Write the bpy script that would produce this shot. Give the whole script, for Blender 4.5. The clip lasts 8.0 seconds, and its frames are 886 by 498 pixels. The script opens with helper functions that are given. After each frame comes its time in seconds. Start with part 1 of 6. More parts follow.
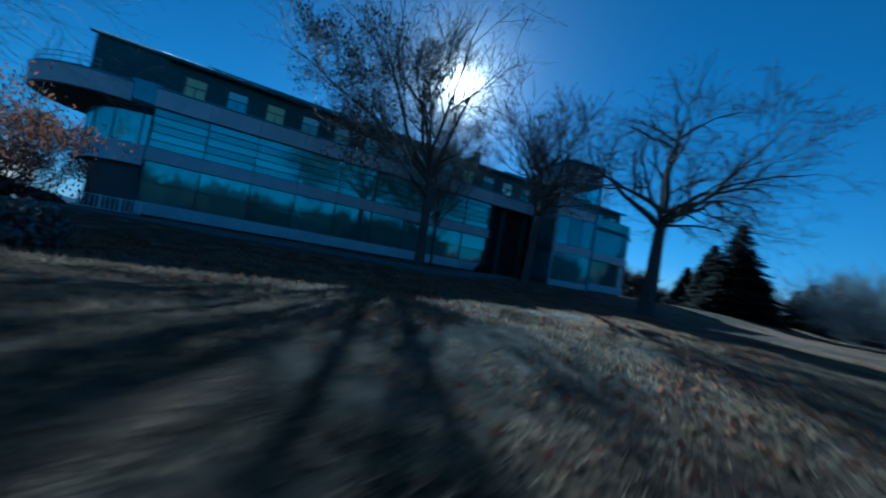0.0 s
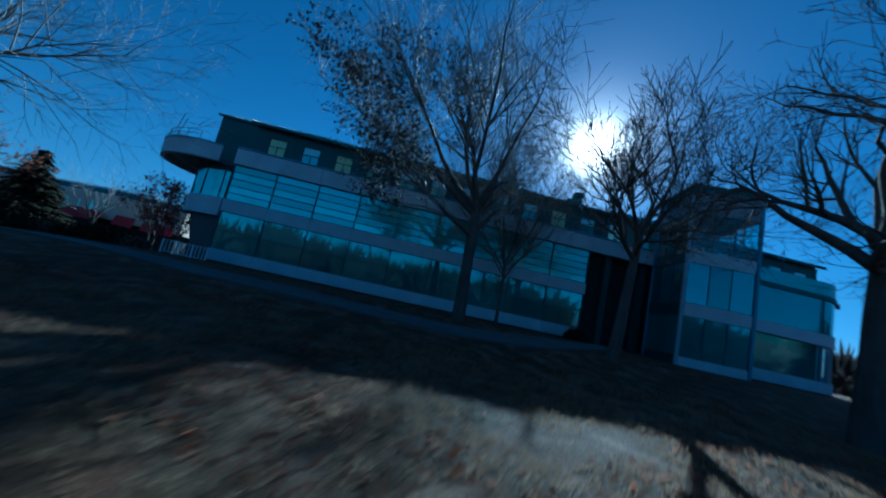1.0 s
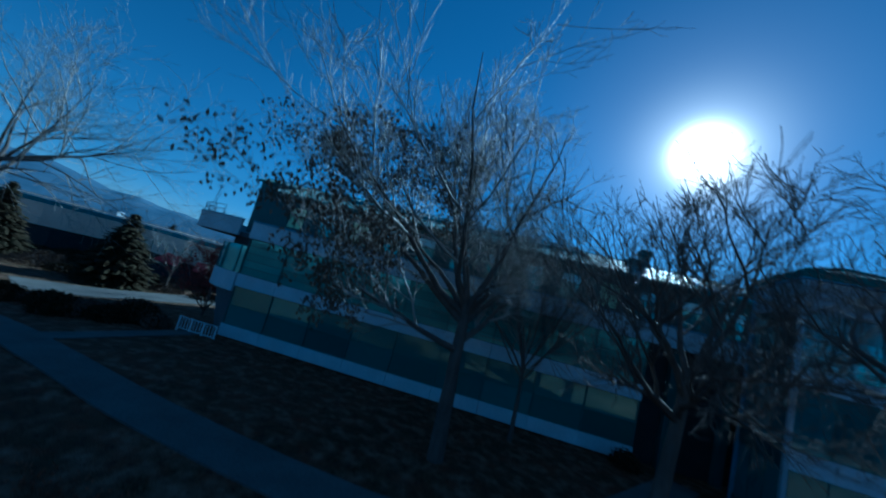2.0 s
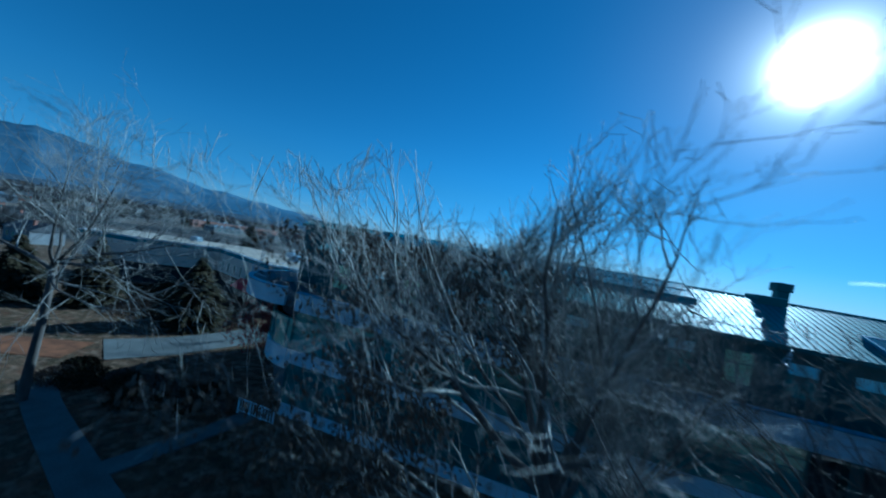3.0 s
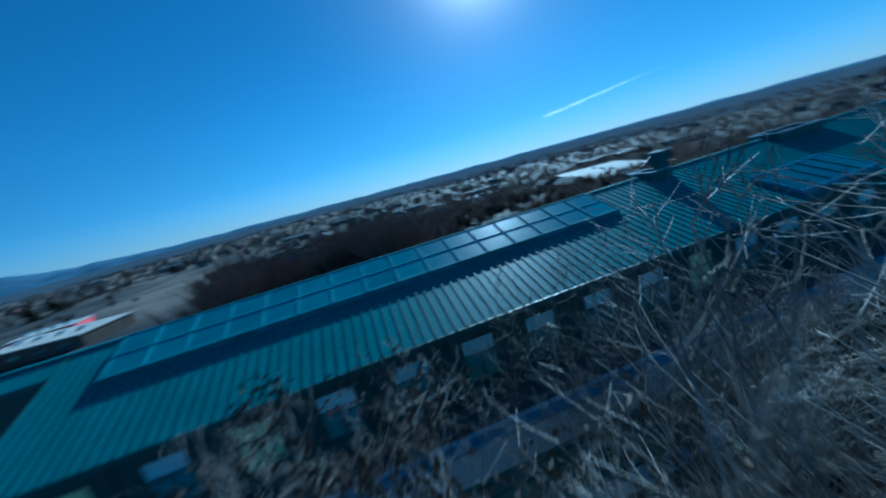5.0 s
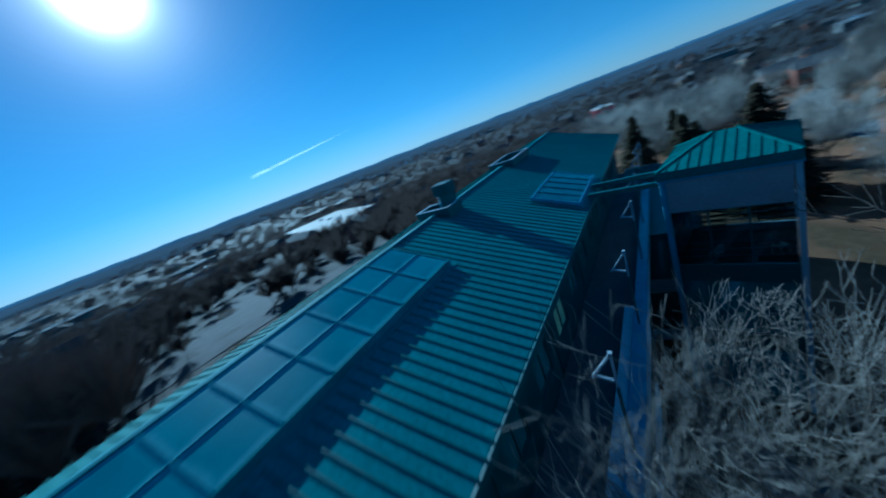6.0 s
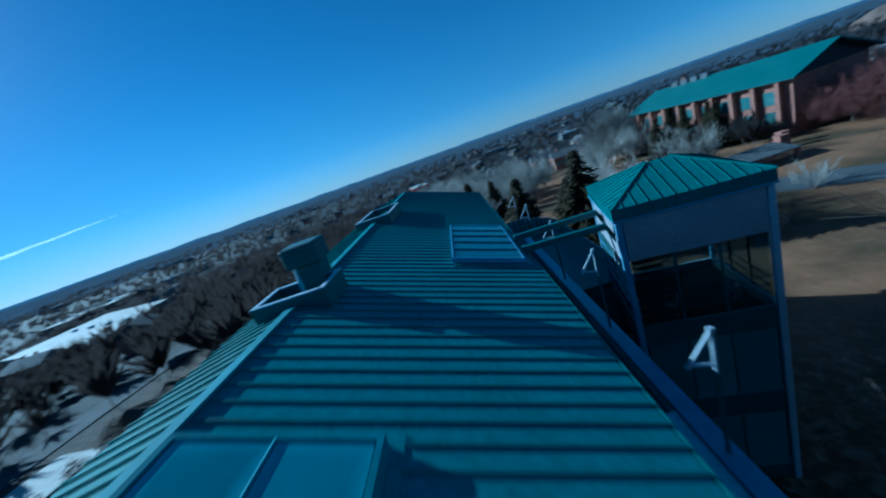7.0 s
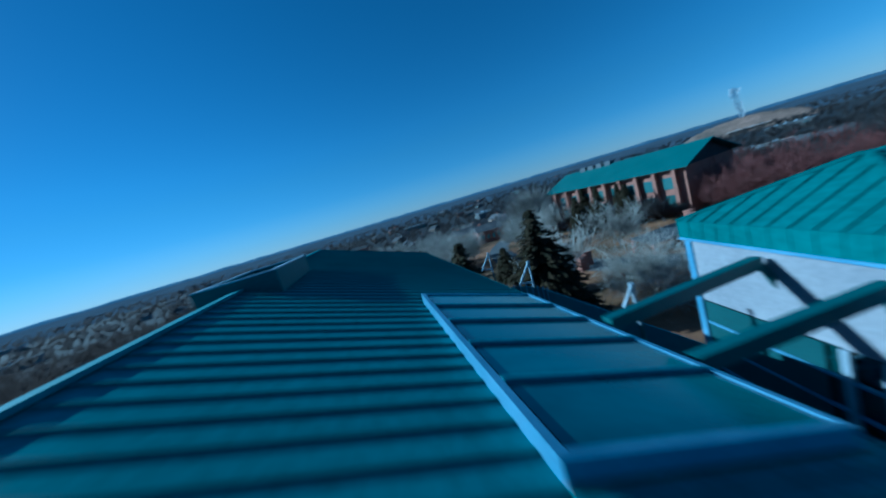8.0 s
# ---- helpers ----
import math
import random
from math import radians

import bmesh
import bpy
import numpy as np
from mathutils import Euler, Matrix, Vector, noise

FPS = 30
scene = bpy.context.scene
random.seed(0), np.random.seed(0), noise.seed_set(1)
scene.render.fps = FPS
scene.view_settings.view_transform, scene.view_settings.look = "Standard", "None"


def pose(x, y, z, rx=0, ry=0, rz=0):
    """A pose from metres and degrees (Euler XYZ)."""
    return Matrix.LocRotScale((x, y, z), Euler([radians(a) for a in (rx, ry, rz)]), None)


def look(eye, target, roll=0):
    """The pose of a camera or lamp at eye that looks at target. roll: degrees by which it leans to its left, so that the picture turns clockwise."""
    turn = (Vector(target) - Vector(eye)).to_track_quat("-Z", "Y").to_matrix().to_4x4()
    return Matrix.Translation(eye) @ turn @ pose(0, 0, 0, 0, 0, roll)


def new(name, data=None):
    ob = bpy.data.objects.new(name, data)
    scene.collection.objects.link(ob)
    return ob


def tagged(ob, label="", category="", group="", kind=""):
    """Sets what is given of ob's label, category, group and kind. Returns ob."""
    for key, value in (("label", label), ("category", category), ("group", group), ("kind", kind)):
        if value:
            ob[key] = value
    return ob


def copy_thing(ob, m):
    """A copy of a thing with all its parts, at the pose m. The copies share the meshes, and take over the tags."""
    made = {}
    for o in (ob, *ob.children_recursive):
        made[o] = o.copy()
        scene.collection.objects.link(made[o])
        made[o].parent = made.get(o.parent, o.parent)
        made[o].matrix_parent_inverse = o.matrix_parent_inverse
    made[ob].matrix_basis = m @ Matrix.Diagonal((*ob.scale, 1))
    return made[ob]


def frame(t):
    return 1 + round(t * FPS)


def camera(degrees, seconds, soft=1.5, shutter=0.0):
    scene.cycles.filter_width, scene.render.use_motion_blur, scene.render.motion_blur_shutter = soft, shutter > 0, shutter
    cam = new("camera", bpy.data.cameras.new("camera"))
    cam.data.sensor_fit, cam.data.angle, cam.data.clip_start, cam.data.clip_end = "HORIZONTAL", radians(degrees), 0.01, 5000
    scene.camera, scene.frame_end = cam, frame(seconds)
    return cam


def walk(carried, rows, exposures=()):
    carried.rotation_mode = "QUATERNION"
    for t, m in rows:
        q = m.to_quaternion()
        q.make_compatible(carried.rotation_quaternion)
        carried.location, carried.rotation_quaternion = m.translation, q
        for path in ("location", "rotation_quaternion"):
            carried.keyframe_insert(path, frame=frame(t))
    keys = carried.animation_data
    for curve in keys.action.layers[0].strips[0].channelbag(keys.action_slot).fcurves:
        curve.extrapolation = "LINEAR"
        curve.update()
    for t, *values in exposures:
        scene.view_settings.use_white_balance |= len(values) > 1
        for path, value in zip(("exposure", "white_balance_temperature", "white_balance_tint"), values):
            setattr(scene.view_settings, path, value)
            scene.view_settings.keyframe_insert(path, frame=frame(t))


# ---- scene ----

# Metres. x runs along the ridge, y points from the lawn to the building, z up; the lawn lies near z = 0.

# ---- camera: seconds, place, then yaw to the left of +y, pitch up and lean to the left in degrees ----
cam = camera(103.21, 8.0, soft=2.0, shutter=0.5)
PATH = [
    (0, -6.596, -32.032, 1.643, -28.62, 2.56, 9.73),
    (0.5, -2.154, -30.669, 1.855, -12.94, 4.07, 11.68),
    (1, 0.742, -28.533, 2.288, -5.61, 8.28, 12.44),
    (1.5, 3.983, -26.323, 5.257, 1.92, 9.27, 14.10),
    (2, 4.807, -25.480, 8.427, 8.33, 7.98, 14.86),
    (3.5, 0.953, -19.269, 17.567, 18.92, -3.56, 7.88),
    (4, -0.950, -16.894, 17.928, 12.91, -4.84, 1.06),
    (4.5, -1.483, -13.935, 18.695, 2.79, -7.48, -7.32),
    (4.7, -1.357, -12.609, 19.129, -2.47, -9.16, -10.79),
    (5.8, 1.261, -3.517, 19.714, -45.61, -16.18, -20.69),
    (6, 2.046, -1.862, 19.594, -54.37, -16.50, -21.15),
    (6.5, 4.905, 1.167, 19.347, -71.42, -16.72, -20.98),
    (7, 8.690, 3.593, 18.466, -84.51, -14.64, -19.76),
    (7.5, 13.419, 4.771, 17.609, -92.50, -11.90, -17.08),
    (8, 18.393, 5.228, 16.748, -100.98, -7.09, -16.65),
]


def flown(x, y, z, yaw, pitch, lean):
    a, p = radians(yaw), radians(pitch)
    ahead = Vector((-math.sin(a) * math.cos(p), math.cos(a) * math.cos(p), math.sin(p)))
    return look((x, y, z), Vector((x, y, z)) + ahead, lean)


EXPOSURES = ((0.0, 0.1, 3850, -17), (2.0, 0.12, 3850, -17), (3.5, 0.2, 3850, -17), (8.0, 0.2, 3850, -17))
walk(cam, [(t, flown(*row)) for t, *row in PATH], EXPOSURES)


# ---- sun and sky ----
SUN_BEARING, SUN_HEIGHT = radians(26.8), radians(27.2)
SUN_WAY = Vector((math.sin(SUN_BEARING) * math.cos(SUN_HEIGHT), math.cos(SUN_BEARING) * math.cos(SUN_HEIGHT), math.sin(SUN_HEIGHT)))


def make_world():
    w = bpy.data.worlds.new("sky")
    scene.world = w
    w.use_nodes = True
    nt = w.node_tree
    nt.nodes.clear()
    out = nt.nodes.new("ShaderNodeOutputWorld")
    sky = nt.nodes.new("ShaderNodeTexSky")
    sky.sky_type, sky.sun_disc = "NISHITA", False
    sky.sun_elevation, sky.sun_rotation = SUN_HEIGHT, SUN_BEARING
    sky.altitude, sky.air_density, sky.dust_density, sky.ozone_density = 1900, 1.0, 0.15, 3.6
    bg = nt.nodes.new("ShaderNodeBackground")
    bg.inputs["Strength"].default_value = 0.059
    # pale haze towards the horizon
    hz = nt.nodes.new("ShaderNodeTexCoord")
    sep, mr, hs = nt.nodes.new("ShaderNodeSeparateXYZ"), nt.nodes.new("ShaderNodeMapRange"), nt.nodes.new("ShaderNodeHueSaturation")
    mr.inputs["From Min"].default_value, mr.inputs["From Max"].default_value = 0.0, 0.09
    mr.inputs["To Min"].default_value, mr.inputs["To Max"].default_value = 0.75, 1.04
    hs.inputs["Hue"].default_value = 0.495
    dim = nt.nodes.new("ShaderNodeMapRange")
    dim.inputs["From Min"].default_value, dim.inputs["From Max"].default_value = 0.0, 0.22
    dim.inputs["To Min"].default_value, dim.inputs["To Max"].default_value = 0.80, 1.0
    nt.links.new(sep.outputs["Z"], dim.inputs["Value"])
    nt.links.new(dim.outputs[0], hs.inputs["Value"])
    nt.links.new(hz.outputs["Generated"], sep.inputs[0])
    nt.links.new(sep.outputs["Z"], mr.inputs["Value"])
    nt.links.new(mr.outputs[0], hs.inputs["Saturation"])
    nt.links.new(sky.outputs[0], hs.inputs["Color"])
    cool, low = nt.nodes.new("ShaderNodeMix"), nt.nodes.new("ShaderNodeMapRange")
    cool.data_type, cool.blend_type = "RGBA", "MULTIPLY"
    cool.inputs["B"].default_value = (0.90, 0.96, 1.14, 1)
    low.inputs["From Min"].default_value, low.inputs["From Max"].default_value = 0.16, 0.015
    nt.links.new(sep.outputs["Z"], low.inputs["Value"])
    nt.links.new(low.outputs[0], cool.inputs["Factor"])
    nt.links.new(hs.outputs[0], cool.inputs["A"])
    nt.links.new(cool.outputs["Result"], bg.inputs["Color"])
    # the sun's own bright aureole in the sky
    co = nt.nodes.new("ShaderNodeTexCoord")
    dot = nt.nodes.new("ShaderNodeVectorMath")
    dot.operation = "DOT_PRODUCT"
    dot.inputs[1].default_value = SUN_WAY
    nt.links.new(co.outputs["Generated"], dot.inputs[0])
    lo = nt.nodes.new("ShaderNodeMath")
    lo.operation = "MAXIMUM"
    lo.inputs[1].default_value = 0.0
    nt.links.new(dot.outputs["Value"], lo.inputs[0])
    total = bg.outputs[0]
    for power, strength in ((1100.0, 12.0), (180.0, 0.75), (34.0, 0.13)):
        p = nt.nodes.new("ShaderNodeMath")
        p.operation = "POWER"
        p.inputs[1].default_value = power
        nt.links.new(lo.outputs[0], p.inputs[0])
        m = nt.nodes.new("ShaderNodeMath")
        m.operation = "MULTIPLY"
        m.inputs[1].default_value = strength
        nt.links.new(p.outputs[0], m.inputs[0])
        b = nt.nodes.new("ShaderNodeBackground")
        b.inputs["Color"].default_value = (1.0, 0.76, 0.60, 1)
        nt.links.new(m.outputs[0], b.inputs["Strength"])
        add = nt.nodes.new("ShaderNodeAddShader")
        nt.links.new(total, add.inputs[0])
        nt.links.new(b.outputs[0], add.inputs[1])
        total = add.outputs[0]
    nt.links.new(total, out.inputs["Surface"])
    lamp = bpy.data.lights.new("sun", "SUN")
    lamp.energy, lamp.angle, lamp.color = 5.0, radians(0.5), (1.0, 0.95, 0.88)
    ob = new("sun", lamp)
    ob.matrix_world = Matrix.Translation((0, 0, 60)) @ (-SUN_WAY).to_track_quat("-Z", "Y").to_matrix().to_4x4()


make_world()


# ---- materials ----
def material(name, colour, rough=0.6, metal=0.0, second=None, scale=2.0, mix=0.5, bump=0.0, bump_scale=40.0, fine=0.15, spread=0.0,
             stretch=(1, 1, 1), transmission=0.0, specular=0.5):
    """A surface with a base colour, a second colour in large patches, fine grain and relief, at real size."""
    m = bpy.data.materials.new(name)
    m.use_nodes = True
    nt = m.node_tree
    b = nt.nodes["Principled BSDF"]
    b.inputs["Roughness"].default_value, b.inputs["Metallic"].default_value = rough, metal
    b.inputs["Specular IOR Level"].default_value = specular
    b.inputs["Transmission Weight"].default_value = transmission
    mp = nt.nodes.new("ShaderNodeMapping")
    mp.inputs["Scale"].default_value = stretch
    geo = nt.nodes.new("ShaderNodeNewGeometry")
    nt.links.new(geo.outputs["Position"], mp.inputs["Vector"])

    def noise_at(s, detail=3.0):
        n = nt.nodes.new("ShaderNodeTexNoise")
        n.inputs["Scale"].default_value, n.inputs["Detail"].default_value = s, detail
        nt.links.new(mp.outputs[0], n.inputs["Vector"])
        return n
    big, small = noise_at(scale, 4.0), noise_at(scale * 14, 2.0)
    c1 = nt.nodes.new("ShaderNodeMix")
    c1.data_type = "RGBA"
    c1.inputs["A"].default_value = (*colour, 1)
    c1.inputs["B"].default_value = (*(second or [c * 0.7 for c in colour]), 1)
    ramp = nt.nodes.new("ShaderNodeMapRange")
    ramp.inputs["From Min"].default_value, ramp.inputs["From Max"].default_value = 0.5 - 0.18, 0.5 + 0.18
    ramp.inputs["To Max"].default_value = mix * 2 if mix < 0.5 else 1.0
    nt.links.new(big.outputs["Fac"], ramp.inputs["Value"])
    nt.links.new(ramp.outputs[0], c1.inputs["Factor"])
    c2 = nt.nodes.new("ShaderNodeMix")
    c2.data_type, c2.blend_type = "RGBA", "OVERLAY"
    c2.inputs["Factor"].default_value = fine * 2
    nt.links.new(c1.outputs["Result"], c2.inputs["A"])
    nt.links.new(small.outputs["Fac"], c2.inputs["B"])
    last = c2.outputs["Result"]
    if spread:
        info = nt.nodes.new("ShaderNodeObjectInfo")
        hsv = nt.nodes.new("ShaderNodeHueSaturation")
        mr = nt.nodes.new("ShaderNodeMapRange")
        mr.inputs["To Min"].default_value, mr.inputs["To Max"].default_value = 1 - spread, 1 + spread
        nt.links.new(info.outputs["Random"], mr.inputs["Value"])
        nt.links.new(mr.outputs[0], hsv.inputs["Value"])
        nt.links.new(last, hsv.inputs["Color"])
        last = hsv.outputs[0]
    nt.links.new(last, b.inputs["Base Color"])
    if bump:
        n = noise_at(bump_scale, 3.0)
        bp = nt.nodes.new("ShaderNodeBump")
        bp.inputs["Strength"].default_value, bp.inputs["Distance"].default_value = bump, 0.02
        nt.links.new(n.outputs["Fac"], bp.inputs["Height"])
        nt.links.new(bp.outputs[0], b.inputs["Normal"])
    return m


M = {
    "roof": material("painted_metal_roof", (0.030, 0.155, 0.172), 0.5, 0.0, (0.045, 0.190, 0.212), 0.5, 0.5, fine=0.2, specular=0.12),
    "roof_far": material("far_metal_roof", (0.018, 0.085, 0.085), 0.8, 0.0, (0.026, 0.10, 0.10), 0.2),
    # same roof paint, darker and duller to hold down the sunlight it catches
    "roof_back": material("toned_down_metal_roof", (0.018, 0.108, 0.108), 0.8, 0.0, (0.028, 0.135, 0.135), 0.5, 0.5, fine=0.2, specular=0.15),
    "twig_brown": material("brown_twigs", (0.24, 0.175, 0.14), 0.9, 0.0, (0.15, 0.11, 0.09), 0.5),
    "seam": material("roof_seam", (0.016, 0.100, 0.105), 0.5, 0.0, (0.024, 0.125, 0.13), 0.7, spread=0.12),
    "cap": material("ridge_cap", (0.07, 0.21, 0.25), 0.8, 0.0, (0.032, 0.14, 0.16), 1.2, specular=0.15),
    "trim": material("blue_grey_metal", (0.16, 0.29, 0.43), 0.4, 0.0, (0.11, 0.22, 0.34), 1.5),
    "trim_dark": material("dark_green_metal", (0.02, 0.075, 0.08), 0.5, 0.0, (0.03, 0.095, 0.10), 1.0),
    "clad": material("dark_green_cladding", (0.022, 0.065, 0.07), 0.5, 0.0, (0.03, 0.08, 0.085), 1.0),
    "concrete": material("precast_panel", (0.56, 0.63, 0.70), 0.75, 0.0, (0.46, 0.53, 0.60), 0.6, bump=0.2, spread=0.04),
    "plaster": material("pale_plaster", (0.28, 0.285, 0.31), 0.8, 0.0, (0.22, 0.225, 0.25), 0.8, bump=0.1),
    "pane": material("tinted_window", (0.12, 0.28, 0.32), 0.04, 0.5, (0.15, 0.33, 0.36), 0.25, fine=0.05, specular=1.0, spread=0.25),
    "pane_up": material("blind_window", (0.20, 0.44, 0.46), 0.07, 0.5, (0.24, 0.44, 0.40), 0.25, fine=0.06, specular=1.0, spread=0.25),
    "pane_low": material("low_window", (0.14, 0.30, 0.32), 0.03, 0.6, (0.18, 0.34, 0.33), 0.2, fine=0.05, specular=1.0, spread=0.3),
    "clear": material("clear_glass", (0.80, 0.92, 0.94), 0.02, 0.0, (0.78, 0.90, 0.92), 0.3, fine=0.0, transmission=1.0),
    "bar": material("dull_glazing_bar", (0.07, 0.19, 0.24), 0.85, 0.0, (0.10, 0.24, 0.29), 0.7, specular=0.1),
    "tint": material("darkened_tower_glass", (0.30, 0.38, 0.40), 0.02, 0.0, (0.26, 0.34, 0.36), 0.3, fine=0.0, transmission=1.0),
    "blind": material("drawn_blind", (0.66, 0.78, 0.44), 0.6, 0.0, (0.56, 0.70, 0.40), 0.8, fine=0.1, specular=0.6),
    # pale colour stands in for sky seen through the upper panes
    "clerestory": material("sky_toned_pane", (0.62, 0.84, 0.88), 0.12, 0.0, (0.50, 0.76, 0.82), 0.6, fine=0.08, specular=1.0, spread=0.2),
    "house_pale": material("weathered_pale_siding", (0.20, 0.20, 0.20), 0.9, 0.0, (0.14, 0.14, 0.145), 0.3, spread=0.4, specular=0.12),
    "house_tan": material("weathered_tan_siding", (0.24, 0.18, 0.14), 0.9, 0.0, (0.17, 0.13, 0.105), 0.3, spread=0.4, specular=0.12),
    "shingle": material("grey_shingle", (0.07, 0.07, 0.075), 0.9, 0.0, (0.10, 0.098, 0.10), 0.4, spread=0.35, specular=0.12),
    "white": material("white_paint", (0.72, 0.75, 0.78), 0.6, 0.0, (0.62, 0.65, 0.68), 1.0),
    "white_roof": material("white_membrane", (0.48, 0.45, 0.41), 0.8, 0.0, (0.36, 0.34, 0.31), 0.15, specular=0.12),
    "cream_roof": material("cream_membrane", (0.42, 0.36, 0.29), 0.9, 0.0, (0.33, 0.28, 0.23), 0.2, specular=0.1),
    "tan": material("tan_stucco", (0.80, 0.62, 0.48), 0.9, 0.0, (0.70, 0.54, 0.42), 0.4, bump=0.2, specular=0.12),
    "awning": material("red_canvas", (0.62, 0.10, 0.12), 0.9, 0.0, (0.52, 0.085, 0.10), 0.6, specular=0.1),
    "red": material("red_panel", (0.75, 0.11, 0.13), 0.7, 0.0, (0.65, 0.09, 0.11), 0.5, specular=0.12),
    "brick": material("red_brick", (0.30, 0.15, 0.11), 0.9, 0.0, (0.24, 0.12, 0.09), 0.6, bump=0.3, specular=0.12),
    "steel": material("painted_steel", (0.38, 0.44, 0.50), 0.45, 0.0, (0.30, 0.36, 0.42), 3.0),
    # near-black for interiors; also puts shade into plinths, soffit, gable and annex foot
    "dark": material("dark_inside_and_shade", (0.012, 0.016, 0.02), 0.8, 0.0, (0.02, 0.025, 0.03), 0.8),
    "ledge": material("ledge_membrane", (0.10, 0.11, 0.12), 0.9, 0.0, (0.13, 0.14, 0.15), 0.5, bump=0.3, specular=0.12),
    "path": material("concrete_path", (0.14, 0.14, 0.135), 0.95, 0.0, (0.105, 0.105, 0.10), 0.7, bump=0.3, specular=0.15),
    "asphalt": material("asphalt", (0.055, 0.056, 0.06), 0.9, 0.0, (0.075, 0.075, 0.08), 0.4, bump=0.4, specular=0.12),
    "lot": material("worn_asphalt", (0.11, 0.117, 0.125), 0.9, 0.0, (0.08, 0.085, 0.09), 0.05, specular=0.12),
    "bark": material("grey_bark", (0.14, 0.12, 0.105), 0.9, 0.0, (0.085, 0.072, 0.064), 3.0, bump=0.6, stretch=(1, 1, 0.3), specular=0.12),
    "twig": material("pale_twigs", (0.42, 0.385, 0.34), 0.6, 0.0, (0.05, 0.042, 0.036), 0.9, spread=0.2),
    "twig_dim": material("dark_grey_twigs", (0.34, 0.305, 0.26), 0.8, 0.0, (0.035, 0.03, 0.026), 0.8, spread=0.2),
    "twig_far": material("grey_twigs", (0.46, 0.44, 0.40), 0.9, 0.0, (0.20, 0.185, 0.165), 0.3, spread=0.3),
    "twig_red": material("reddish_twigs", (0.16, 0.055, 0.05), 0.9, 0.0, (0.11, 0.045, 0.04), 0.6, spread=0.2),
    "leaf": material("dry_leaves", (0.11, 0.072, 0.045), 0.8, 0.0, (0.06, 0.042, 0.028), 2.0),
    "leaf_red": material("red_autumn_leaves", (0.16, 0.035, 0.035), 0.8, 0.0, (0.09, 0.03, 0.03), 2.0),
    "litter": material("fallen_leaves", (0.15, 0.055, 0.032), 0.95, 0.0, (0.17, 0.10, 0.062), 3.0, specular=0.05),
    "straw": material("straw_grass", (0.33, 0.228, 0.135), 0.9, 0.0, (0.15, 0.062, 0.028), 1.1, specular=0.05),
    "needle": material("conifer_needles", (0.024, 0.024, 0.013), 0.95, 0.0, (0.046, 0.033, 0.018), 1.5, spread=0.2, specular=0.1),
    "gold": material("yellow_foliage", (0.26, 0.16, 0.03), 0.9, 0.0, (0.18, 0.10, 0.03), 0.8),
    # distance haze is put into the hills' blue base colour
    "hill": material("haze_blue_hills", (0.10, 0.15, 0.22), 1.0, 0.0, (0.055, 0.095, 0.15), 0.006, fine=0.1, specular=0.0),
    "bluff": material("bare_tan_earth", (0.30, 0.205, 0.16), 1.0, 0.0, (0.14, 0.11, 0.09), 0.02, fine=0.3, specular=0.0),
    "mulch": material("bark_mulch", (0.21, 0.095, 0.048), 0.95, 0.0, (0.11, 0.055, 0.033), 0.9, bump=0.6, bump_scale=20, specular=0.05),
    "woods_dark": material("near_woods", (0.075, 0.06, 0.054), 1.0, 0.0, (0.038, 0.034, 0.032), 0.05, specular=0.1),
    # the plain's blue-grey tone carries painted haze
    "plain": material("haze_grey_plain", (0.085, 0.105, 0.135), 1.0, 0.0, (0.055, 0.066, 0.085), 0.006, fine=0.2, specular=0.0),
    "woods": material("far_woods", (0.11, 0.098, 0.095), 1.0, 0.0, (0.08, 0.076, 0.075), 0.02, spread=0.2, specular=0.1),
}


